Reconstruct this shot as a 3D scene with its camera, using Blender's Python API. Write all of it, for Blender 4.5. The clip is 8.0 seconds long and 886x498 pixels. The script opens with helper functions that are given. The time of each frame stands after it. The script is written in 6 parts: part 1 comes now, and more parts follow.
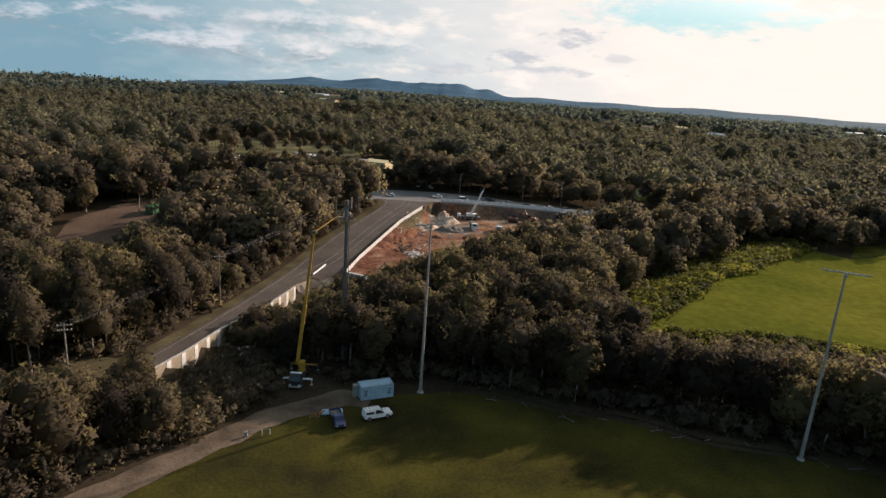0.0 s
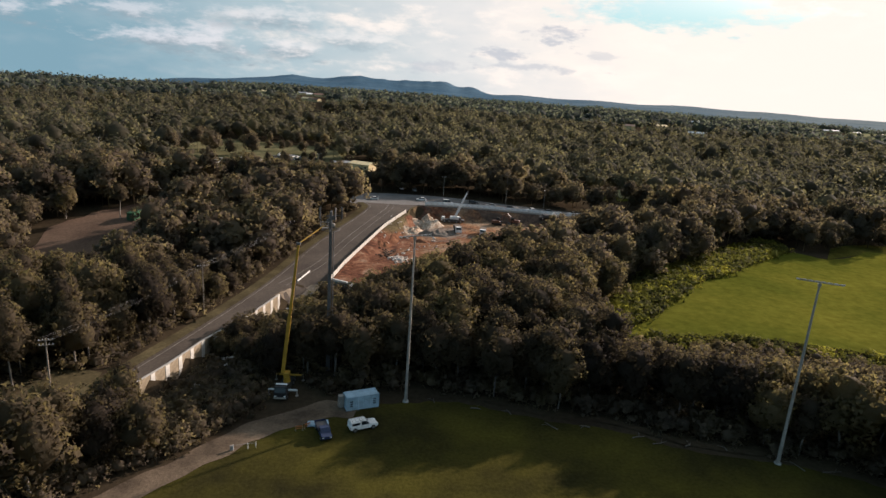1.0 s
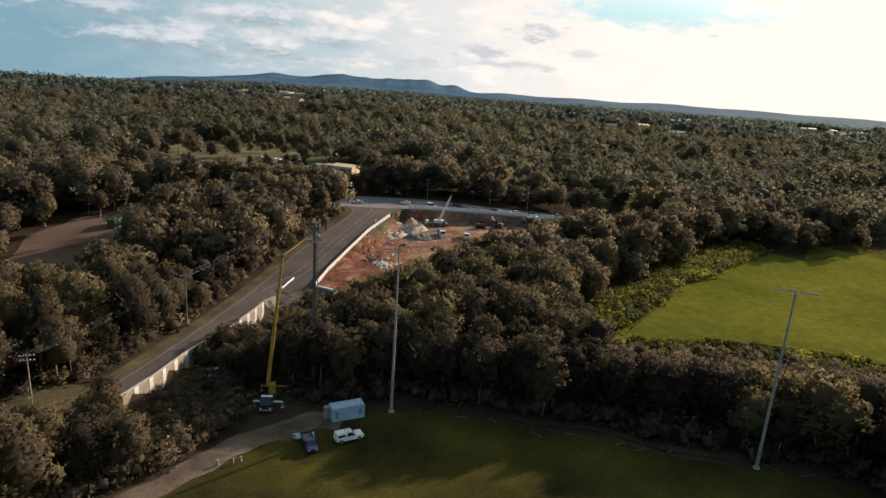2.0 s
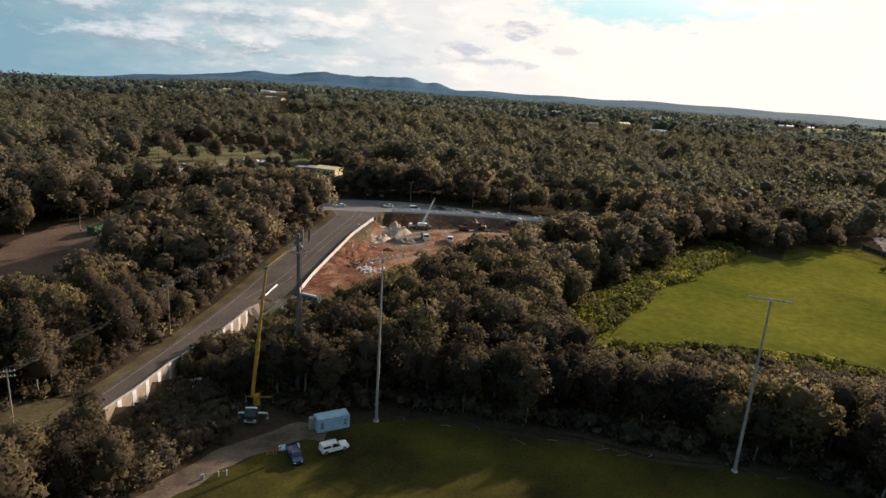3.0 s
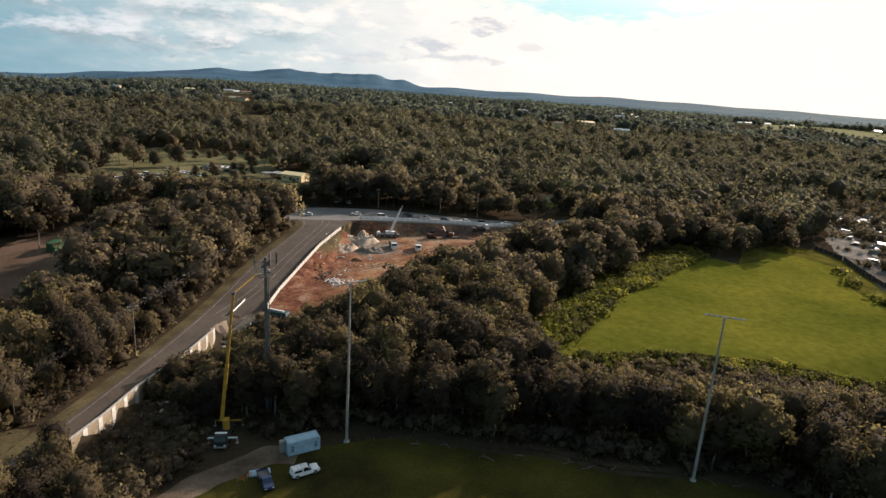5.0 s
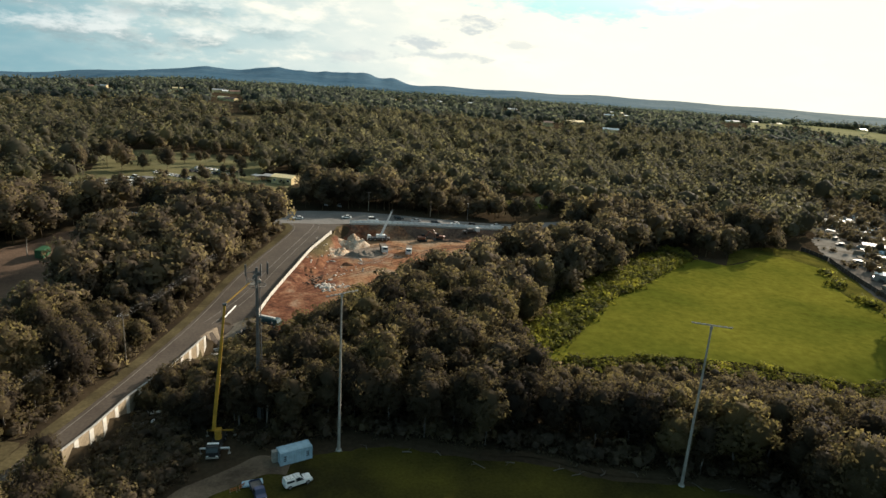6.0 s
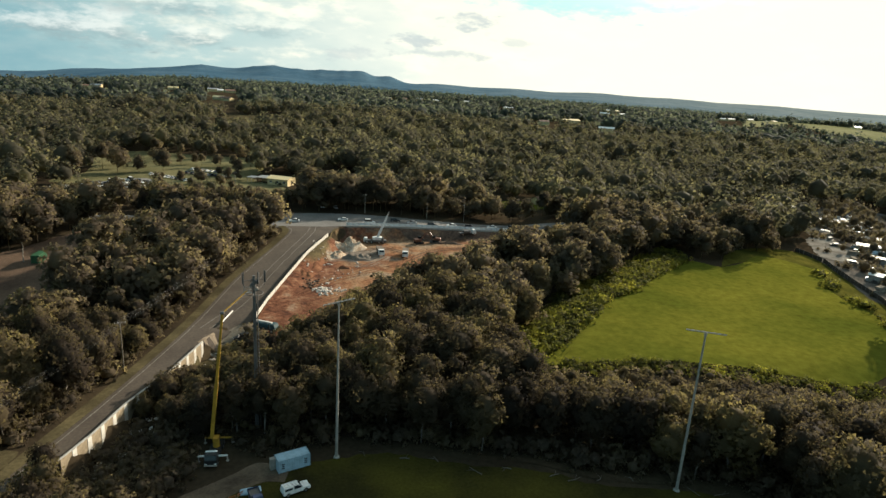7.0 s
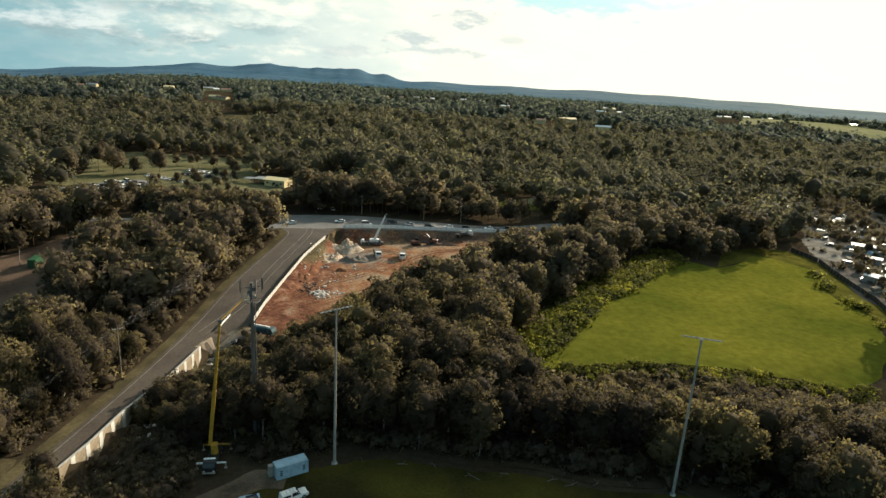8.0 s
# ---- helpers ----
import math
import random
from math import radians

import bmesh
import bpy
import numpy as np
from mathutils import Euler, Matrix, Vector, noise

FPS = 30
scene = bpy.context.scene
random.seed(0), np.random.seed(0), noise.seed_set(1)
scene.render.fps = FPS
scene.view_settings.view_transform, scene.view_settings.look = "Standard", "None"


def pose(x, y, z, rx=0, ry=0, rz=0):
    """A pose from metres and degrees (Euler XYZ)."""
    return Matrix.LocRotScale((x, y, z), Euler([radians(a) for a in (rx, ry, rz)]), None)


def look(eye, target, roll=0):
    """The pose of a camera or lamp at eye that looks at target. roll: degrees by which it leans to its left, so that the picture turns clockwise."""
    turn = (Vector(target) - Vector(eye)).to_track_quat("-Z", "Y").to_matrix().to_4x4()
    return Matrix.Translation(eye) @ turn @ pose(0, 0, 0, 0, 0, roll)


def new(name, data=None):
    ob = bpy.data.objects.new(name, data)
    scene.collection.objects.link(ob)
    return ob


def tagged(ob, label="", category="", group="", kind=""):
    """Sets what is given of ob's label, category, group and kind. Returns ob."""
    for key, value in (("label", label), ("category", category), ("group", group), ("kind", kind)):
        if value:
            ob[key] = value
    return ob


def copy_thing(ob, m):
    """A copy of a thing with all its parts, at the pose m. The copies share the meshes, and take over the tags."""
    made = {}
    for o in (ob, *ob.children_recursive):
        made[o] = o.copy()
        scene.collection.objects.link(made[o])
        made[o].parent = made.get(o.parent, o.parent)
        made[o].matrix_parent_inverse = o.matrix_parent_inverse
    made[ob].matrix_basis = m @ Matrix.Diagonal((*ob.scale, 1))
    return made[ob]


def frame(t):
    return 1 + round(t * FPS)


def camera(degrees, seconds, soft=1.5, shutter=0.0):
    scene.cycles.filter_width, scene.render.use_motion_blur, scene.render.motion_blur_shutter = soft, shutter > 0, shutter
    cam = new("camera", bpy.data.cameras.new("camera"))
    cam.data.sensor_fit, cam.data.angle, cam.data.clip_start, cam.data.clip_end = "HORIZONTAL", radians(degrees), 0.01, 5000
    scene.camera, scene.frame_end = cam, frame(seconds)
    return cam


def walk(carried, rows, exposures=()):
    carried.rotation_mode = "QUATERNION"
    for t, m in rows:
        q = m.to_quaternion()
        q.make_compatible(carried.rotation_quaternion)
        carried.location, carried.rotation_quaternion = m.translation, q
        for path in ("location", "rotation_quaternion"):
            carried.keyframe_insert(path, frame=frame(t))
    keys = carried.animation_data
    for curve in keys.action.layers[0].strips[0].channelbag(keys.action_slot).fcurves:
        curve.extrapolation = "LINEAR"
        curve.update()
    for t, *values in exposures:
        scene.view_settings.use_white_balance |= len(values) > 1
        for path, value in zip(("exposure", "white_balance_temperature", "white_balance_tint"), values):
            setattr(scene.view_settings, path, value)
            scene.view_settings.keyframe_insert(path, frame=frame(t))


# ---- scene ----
cam = camera(71.95, 8.0, 1.5)
PATH = [
    (0.0, (0.000, 0.000, 54.813), (2.003, 96.755, 29.626), 4.051),
    (0.5, (-0.060, -0.181, 56.117), (3.244, 96.507, 30.810), 4.027),
    (1.0, (-0.100, -0.242, 57.340), (4.482, 96.367, 31.928), 4.008),
    (1.5, (-0.196, -0.268, 58.575), (5.678, 96.253, 33.096), 3.996),
    (3.0, (-0.280, -0.592, 62.281), (9.522, 95.529, 36.500), 3.870),
    (3.5, (-0.269, -0.733, 63.552), (10.834, 95.223, 37.687), 3.832),
    (4.0, (-0.231, -0.869, 64.858), (12.124, 94.915, 38.917), 3.794),
    (4.5, (-0.218, -1.083, 66.208), (13.397, 94.514, 40.212), 3.755),
    (5.0, (-0.209, -1.237, 67.433), (14.633, 94.168, 41.400), 3.760),
    (6.5, (-0.482, -1.465, 70.724), (16.256, 93.534, 44.362), 3.657),
    (7.0, (-0.519, -1.530, 71.676), (16.429, 93.387, 45.153), 3.596),
    (7.5, (-0.556, -1.456, 72.531), (16.561, 93.391, 45.866), 3.532),
    (8.0, (-0.562, -1.404, 73.461), (16.846, 93.333, 46.597), 3.484),
]
walk(cam, [(t, look(eye, target, roll)) for t, eye, target, roll in PATH], exposures=[(0.0, 0.66, 6450, 20), (3.0, 0.76, 6500, 19), (5.0, 0.84, 6550, 18), (6.5, 0.89, 6650, 4), (8.0, 0.93, 6650, 4)])

# ---- light ----
SUN_AZ, SUN_EL = 50.5, 20.5   # degrees right of the y axis, above the horizon
SUN_DIR = Vector((math.sin(radians(SUN_AZ)) * math.cos(radians(SUN_EL)), math.cos(radians(SUN_AZ)) * math.cos(radians(SUN_EL)), math.sin(radians(SUN_EL))))


def make_world():
    w = bpy.data.worlds.new("sky")
    scene.world = w
    w.use_nodes = True
    nt = w.node_tree
    nt.nodes.clear()
    n = nt.nodes.new
    link = nt.links.new
    out = n("ShaderNodeOutputWorld")
    sky = n("ShaderNodeTexSky")
    sky.sky_type, sky.sun_disc = "NISHITA", False
    sky.sun_elevation, sky.sun_rotation = radians(SUN_EL), radians(SUN_AZ)
    sky.dust_density, sky.air_density = 1.5, 1.0
    co = n("ShaderNodeTexCoord")
    nrm = n("ShaderNodeVectorMath"); nrm.operation = "NORMALIZE"
    link(co.outputs["Generated"], nrm.inputs[0])
    sep = n("ShaderNodeSeparateXYZ")
    link(nrm.outputs[0], sep.inputs[0])

    def math2(op, a, b=0.0):
        m = n("ShaderNodeMath")
        m.operation = op
        for i, v in enumerate((a, b)):
            if isinstance(v, bpy.types.NodeSocket):
                link(v, m.inputs[i])
            else:
                m.inputs[i].default_value = v
        return m.outputs[0]

    def span(value, a, b, c=0.0, d=1.0):
        m = n("ShaderNodeMapRange")
        m.interpolation_type = "SMOOTHSTEP"
        for k, v in (("From Min", a), ("From Max", b), ("To Min", c), ("To Max", d)):
            m.inputs[k].default_value = v
        link(value, m.inputs["Value"])
        return m.outputs[0]

    def blend(fac, a, b):
        m = n("ShaderNodeMix")
        m.data_type = "RGBA"
        for k, v in (("Factor", fac), ("A", a), ("B", b)):
            if isinstance(v, bpy.types.NodeSocket):
                link(v, m.inputs[k])
            else:
                m.inputs[k].default_value = (*v, 1)
        return m.outputs["Result"]

    # bearing and height in degrees; clouds near the horizon are drawn out sideways
    az = math2("MULTIPLY", math2("ARCTAN2", sep.outputs["X"], sep.outputs["Y"]), 57.296)
    el = math2("MULTIPLY", math2("ARCSINE", sep.outputs["Z"]), 57.296)
    flat = n("ShaderNodeCombineXYZ")
    link(math2("MULTIPLY", az, 0.2), flat.inputs["X"]); link(math2("MULTIPLY", el, 0.55), flat.inputs["Y"])

    def noise_at(scale, detail, rough, shift=0.0):
        t = n("ShaderNodeTexNoise")
        t.inputs["Scale"].default_value, t.inputs["Detail"].default_value, t.inputs["Roughness"].default_value = scale, detail, rough
        mv = n("ShaderNodeVectorMath"); mv.inputs[1].default_value = (shift, shift * 0.7, shift * 1.3)
        link(flat.outputs[0], mv.inputs[0]); link(mv.outputs[0], t.inputs["Vector"])
        return math2("SUBTRACT", t.outputs["Fac"], 0.5)

    dot = n("ShaderNodeVectorMath"); dot.operation = "DOT_PRODUCT"
    dot.inputs[1].default_value = SUN_DIR
    link(nrm.outputs[0], dot.inputs[0])
    sunward = math2("ADD", dot.outputs["Value"], math2("MULTIPLY", noise_at(0.9, 4, 0.5), 0.22))
    # a high thin veil over the lower sky: blue-grey away from the sun, white towards it
    veil = blend(span(sunward, 0.18, 0.46), (1.75, 3.2, 3.75), (3.5, 4.7, 4.9))
    veil = blend(span(sunward, 0.42, 0.70), veil, (6.3, 6.6, 6.2))
    veil = blend(span(sunward, 0.62, 0.86), veil, (8.3, 7.9, 6.8))
    wob, fine = noise_at(1.4, 6, 0.6, 3.1), noise_at(2.6, 8, 0.62, 7.7)

    def oval(a0, e0, w, h, rag=1.0):
        """1 in the middle of a patch of sky, falling below 0 outside it, with a ragged edge."""
        u = math2("DIVIDE", math2("SUBTRACT", az, a0), w)
        v = math2("DIVIDE", math2("SUBTRACT", el, e0), h)
        r = math2("SQRT", math2("ADD", math2("MULTIPLY", u, u), math2("MULTIPLY", v, v)))
        return math2("ADD", math2("SUBTRACT", 1.0, r), math2("ADD", math2("MULTIPLY", wob, 4.2 * rag), math2("MULTIPLY", fine, 3.4 * rag))), v

    high = span(math2("ADD", el, math2("MULTIPLY", wob, 8.0)), 9.0, 24.0)
    # broken streaks of thicker cloud in the veil
    streak = math2("MULTIPLY", span(noise_at(1.1, 8, 0.6, 1.7), -0.02, 0.2), math2("MULTIPLY", span(el, 7.0, 16.0, 0.8, 0.3), span(sunward, 0.2, 0.55, 0.15, 1.0)))
    veil = blend(streak, veil, blend(span(sunward, 0.2, 0.62), (4.3, 4.9, 5.0), (8.6, 8.1, 7.0)))
    gap = span(oval(22.0, 7.6, 11.0, 2.2, 0.4)[0], 0.0, 0.75)
    clear = blend(span(el, 4.0, 14.0), (2.8, 6.2, 6.4), sky.outputs[0])
    mixed = blend(math2("MAXIMUM", math2("MULTIPLY", high, 0.38), math2("MULTIPLY", gap, 0.9)), veil, clear)
    # cumulus: white tops, shaded undersides
    white = blend(span(dot.outputs["Value"], 0.25, 0.75), (5.6, 6.1, 6.2), (9.8, 9.2, 7.9))
    for a0, e0, w, h, thick in ((-20.3, 2.5, 5.2, 1.35, 0.9), (-24.5, 4.4, 3.6, 1.0, 0.7), (-12.2, 2.4, 3.4, 1.0, 0.75), (-13.5, 4.8, 4.8, 0.9, 0.6), (-6.5, 3.6, 4.2, 0.8, 0.5), (-36.0, 3.5, 5.0, 1.0, 0.8)):
        o, v = oval(a0, e0, w, h, 0.8)
        body = blend(span(math2("ADD", v, math2("MULTIPLY", fine, 3.0)), -0.7, 0.35), (2.3, 3.1, 3.4), white)
        mixed = blend(math2("MULTIPLY", span(o, -0.4, 0.9), thick), mixed, body)
    # small grey scud towards the sun
    for a0, e0, w, h, thick in ((7.0, 3.4, 2.6, 0.6, 0.75), (11.4, 5.1, 2.8, 0.75, 0.75), (9.6, 2.3, 4.2, 0.4, 0.55), (0.5, 1.9, 2.6, 0.6, 0.45), (15.0, 3.6, 2.0, 0.3, 0.4)):
        mixed = blend(math2("MULTIPLY", span(oval(a0, e0, w, h)[0], -0.1, 0.9), thick), mixed, (4.1, 4.6, 4.9))
    bg = n("ShaderNodeBackground"); bg.inputs["Strength"].default_value = 0.078
    link(mixed, bg.inputs["Color"])
    link(bg.outputs[0], out.inputs["Surface"])


make_world()
sun = new("sun", bpy.data.lights.new("sun", "SUN"))
sun.data.energy, sun.data.angle, sun.data.color = 4.8, radians(1.2), (1.0, 0.875, 0.73)
sun.matrix_world = look(Vector((0, 0, 200)) + SUN_DIR * 100, (0, 0, 200))

# ---- materials ----
def node_mat(name, build, **settings):
    m = bpy.data.materials.new(name)
    m.use_nodes = True
    nt = m.node_tree
    b = nt.nodes["Principled BSDF"]
    for k, v in settings.items():
        b.inputs[k.replace("_", " ")].default_value = v
    build(nt, b)
    return m


def ramp(nt, fac, stops):
    r = nt.nodes.new("ShaderNodeValToRGB")
    while len(r.color_ramp.elements) < len(stops):
        r.color_ramp.elements.new(0.5)
    for e, (p, c) in zip(r.color_ramp.elements, stops):
        e.position, e.color = p, (*c, 1)
    nt.links.new(fac, r.inputs["Fac"])
    return r.outputs["Color"]


def noise_tex(nt, scale, detail=4.0, rough=0.55, distort=0.0):
    """Noise at a real-world size: the object's own coordinates are metres."""
    co = nt.nodes.new("ShaderNodeTexCoord")
    t = nt.nodes.new("ShaderNodeTexNoise")
    t.inputs["Scale"].default_value, t.inputs["Detail"].default_value = scale, detail
    t.inputs["Roughness"].default_value, t.inputs["Distortion"].default_value = rough, distort
    nt.links.new(co.outputs["Object"], t.inputs["Vector"])
    return t.outputs["Fac"]


def mix_col(nt, fac, a, b, kind="MIX"):
    m = nt.nodes.new("ShaderNodeMix")
    m.data_type, m.blend_type = "RGBA", kind
    for s, v in (("Factor", fac), ("A", a), ("B", b)):
        i = m.inputs[s]
        if isinstance(v, bpy.types.NodeSocket):
            nt.links.new(v, i)
        else:
            i.default_value = v if s == "Factor" else (*v, 1)
    return m.outputs["Result"]


def bumped(nt, b, height, strength, distance=0.1):
    u = nt.nodes.new("ShaderNodeBump")
    u.inputs["Strength"].default_value, u.inputs["Distance"].default_value = strength, distance
    nt.links.new(height, u.inputs["Height"])
    nt.links.new(u.outputs[0], b.inputs["Normal"])


def two_scale(name, lo, hi, big, small, rough=0.95, bump=0.4, metal=0.0, spec=0.0, dist=0.1):
    """A surface whose colour wanders at a large and at a small scale, with relief from the small one."""
    def build(nt, b):
        f1, f2 = noise_tex(nt, big, 3), noise_tex(nt, small, 6, 0.65)
        c1 = ramp(nt, f1, [(0.3, lo), (0.7, hi)])
        c2 = ramp(nt, f2, [(0.25, (0.6, 0.6, 0.6)), (0.75, (1.15, 1.15, 1.15))])
        nt.links.new(mix_col(nt, 1.0, c1, c2, "MULTIPLY"), b.inputs["Base Color"])
        bumped(nt, b, f2, bump, dist)
    return node_mat(name, build, Roughness=rough, Metallic=metal, Specular_IOR_Level=spec)


def painted(name, col, rough=0.45, metal=0.0, wear=0.15, spec=0.4):
    """Paint with faint dirt and wear."""
    def build(nt, b):
        f1, f2 = noise_tex(nt, 0.9, 4), noise_tex(nt, 9.0, 5, 0.7)
        lo = tuple(c * (1 - 1.6 * wear) for c in col)
        hi = tuple(min(1, c * (1 + 0.4 * wear)) for c in col)
        c1 = ramp(nt, f1, [(0.3, lo), (0.65, hi)])
        c2 = ramp(nt, f2, [(0.2, (0.85, 0.83, 0.8)), (0.6, (1, 1, 1))])
        nt.links.new(mix_col(nt, 1.0, c1, c2, "MULTIPLY"), b.inputs["Base Color"])
        bumped(nt, b, f2, 0.06, 0.02)
    return node_mat(name, build, Roughness=rough, Metallic=metal, Specular_IOR_Level=spec)


def leaf_mat(name, dark, mid, light, per_object, patch=0.05, vary=0.13):
    """Leaves: colour by tree (or by island in the joined woods) and by patches of the wood; some light passes through."""
    m = bpy.data.materials.new(name)
    m.use_nodes = True
    nt = m.node_tree
    nt.nodes.clear()
    n, link = nt.nodes.new, nt.links.new
    out = n("ShaderNodeOutputMaterial")
    if per_object:
        rnd = n("ShaderNodeObjectInfo").outputs["Random"]
    else:
        geo = n("ShaderNodeNewGeometry")
        t = n("ShaderNodeTexNoise")
        t.inputs["Scale"].default_value, t.inputs["Detail"].default_value = patch, 3.0
        link(geo.outputs["Position"], t.inputs["Vector"])
        st = n("ShaderNodeMapRange")
        st.inputs["From Min"].default_value, st.inputs["From Max"].default_value = 0.3, 0.7
        link(t.outputs["Fac"], st.inputs["Value"])
        rnd = st.outputs[0]
    isl = n("ShaderNodeNewGeometry").outputs["Random Per Island"]
    c1 = ramp(nt, rnd, [(0.0, dark), (0.5, mid), (1.0, light)])
    c2 = ramp(nt, isl, [(0.0, (1 - 1.2 * vary, 1 - 1.2 * vary, 1 - 1.1 * vary)), (1.0, (1 + vary, 1 + 0.9 * vary, 1 + 0.5 * vary))])
    col = mix_col(nt, 1.0, c1, c2, "MULTIPLY")
    d = n("ShaderNodeBsdfPrincipled")
    d.inputs["Roughness"].default_value, d.inputs["Specular IOR Level"].default_value = 0.8, 0.08
    tx = n("ShaderNodeTexNoise")
    tx.inputs["Scale"].default_value, tx.inputs["Detail"].default_value, tx.inputs["Roughness"].default_value = 2.6, 6.0, 0.75
    link(n("ShaderNodeNewGeometry").outputs["Position"], tx.inputs["Vector"])
    bumped(nt, d, tx.outputs["Fac"], 0.2, 0.2)
    c3 = ramp(nt, tx.outputs["Fac"], [(0.34, (0.84, 0.84, 0.85)), (0.64, (1.1, 1.1, 1.08))])
    col = mix_col(nt, 1.0, col, c3, "MULTIPLY")
    link(col, d.inputs["Base Color"])
    tr = n("ShaderNodeBsdfTranslucent")
    link(mix_col(nt, 1.0, col, (1.44, 1.5, 1.04), "MULTIPLY"), tr.inputs["Color"])
    ms = n("ShaderNodeMixShader")
    ms.inputs[0].default_value = 0.6
    link(d.outputs[0], ms.inputs[1]); link(tr.outputs[0], ms.inputs[2])
    link(ms.outputs[0], out.inputs["Surface"])
    return m


def flat_mat(name, col, rough=0.6, metal=0.0):
    return node_mat(name, lambda nt, b: None, Base_Color=(*col, 1), Roughness=rough, Metallic=metal)


M = {}
M["litter"] = two_scale("forest_litter", (0.034, 0.026, 0.018), (0.066, 0.050, 0.031), 0.05, 0.9, bump=0.8)
M["bark"] = two_scale("pale_bark", (0.16, 0.14, 0.115), (0.34, 0.31, 0.27), 0.6, 6.0, bump=0.6)
M["bark_dark"] = two_scale("dark_bark", (0.05, 0.04, 0.033), (0.11, 0.09, 0.075), 0.6, 6.0, bump=0.6)
M["leaf"] = leaf_mat("gum_leaves", (0.048, 0.038, 0.031), (0.089, 0.070, 0.050), (0.152, 0.121, 0.069), True)
M["leaf_wood"] = leaf_mat("woodland_leaves", (0.078, 0.063, 0.052), (0.126, 0.100, 0.076), (0.190, 0.151, 0.097), False, 0.085)
M["leaf_hill"] = leaf_mat("hillside_leaves", (0.058, 0.054, 0.045), (0.108, 0.098, 0.074), (0.165, 0.146, 0.096), False, 0.045, 0.1)
# the next two have the blue-grey of distance haze put into the leaf colour
M["leaf_far"] = leaf_mat("haze_grey_leaves", (0.046, 0.056, 0.055), (0.082, 0.092, 0.086), (0.125, 0.130, 0.108), False, 0.012, 0.1)
M["leaf_horizon"] = leaf_mat("haze_blue_leaves", (0.050, 0.068, 0.070), (0.080, 0.100, 0.096), (0.135, 0.145, 0.120), False, 0.005)
M["leaf_shrub"] = leaf_mat("shrub_leaves", (0.045, 0.047, 0.020), (0.112, 0.112, 0.028), (0.25, 0.23, 0.045), False, 0.14)
M["turf"] = two_scale("mown_turf", (0.022, 0.020, 0.010), (0.080, 0.070, 0.015), 0.06, 1.6, bump=0.5)
M["turf_bright"] = two_scale("lush_turf", (0.074, 0.086, 0.013), (0.146, 0.138, 0.021), 0.03, 0.4, bump=0.5)
M["margin"] = two_scale("rank_grass", (0.055, 0.055, 0.013), (0.130, 0.115, 0.024), 0.12, 0.9, bump=0.8)
M["lawn"] = two_scale("dry_lawn", (0.095, 0.090, 0.045), (0.20, 0.18, 0.095), 0.05, 0.8, bump=0.5)
M["dry_grass"] = two_scale("dry_grass", (0.062, 0.052, 0.030), (0.122, 0.100, 0.054), 0.12, 1.2, bump=0.6)
M["pasture"] = two_scale("pale_pasture", (0.15, 0.16, 0.075), (0.27, 0.25, 0.14), 0.004, 0.06, bump=0.3)
M["bare"] = two_scale("bare_brown_earth", (0.088, 0.060, 0.044), (0.175, 0.118, 0.084), 0.06, 1.4, bump=0.6)
M["track"] = two_scale("gravel_track", (0.072, 0.055, 0.040), (0.19, 0.143, 0.10), 0.15, 2.2, bump=0.7)
M["yardearth"] = two_scale("oily_yard_gravel", (0.06, 0.053, 0.045), (0.17, 0.15, 0.13), 0.08, 1.5, bump=0.6)
M["asphalt"] = two_scale("worn_asphalt", (0.060, 0.047, 0.037), (0.098, 0.079, 0.062), 0.08, 1.5, rough=0.9, bump=0.2, spec=0.2)
M["street"] = two_scale("street_asphalt", (0.13, 0.123, 0.115), (0.20, 0.19, 0.178), 0.08, 1.5, rough=0.9, bump=0.2, spec=0.2)
M["line"] = painted("road_paint", (0.21, 0.195, 0.17), rough=0.8, wear=0.4)
M["concrete"] = two_scale("weathered_concrete", (0.34, 0.32, 0.29), (0.5, 0.48, 0.44), 0.3, 3.0, bump=0.25)
M["dust"] = two_scale("pale_dust", (0.17, 0.135, 0.10), (0.32, 0.26, 0.195), 0.2, 2.0, bump=0.5)
M["slab"] = two_scale("stained_slab", (0.16, 0.145, 0.125), (0.30, 0.275, 0.24), 0.15, 1.2, bump=0.3)


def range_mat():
    """Wooded ranges at the skyline, with haze painted into the colour: blue, and paler and greyer towards the east."""
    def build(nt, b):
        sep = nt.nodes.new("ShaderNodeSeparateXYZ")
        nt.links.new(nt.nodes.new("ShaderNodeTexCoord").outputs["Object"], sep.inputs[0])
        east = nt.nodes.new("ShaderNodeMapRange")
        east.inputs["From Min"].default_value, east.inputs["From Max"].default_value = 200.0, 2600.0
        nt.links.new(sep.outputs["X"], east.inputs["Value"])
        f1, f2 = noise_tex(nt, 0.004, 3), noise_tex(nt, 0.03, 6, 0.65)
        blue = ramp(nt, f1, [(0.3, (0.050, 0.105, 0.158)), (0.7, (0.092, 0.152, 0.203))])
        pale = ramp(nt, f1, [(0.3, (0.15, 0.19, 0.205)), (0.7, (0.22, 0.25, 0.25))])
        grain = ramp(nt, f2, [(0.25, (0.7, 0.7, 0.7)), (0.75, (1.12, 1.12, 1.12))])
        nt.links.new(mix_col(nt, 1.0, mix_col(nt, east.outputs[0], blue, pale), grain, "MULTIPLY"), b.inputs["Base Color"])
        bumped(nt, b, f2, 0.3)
    return node_mat("haze_tinted_range", build, Roughness=0.95, Specular_IOR_Level=0.0)


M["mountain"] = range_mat()


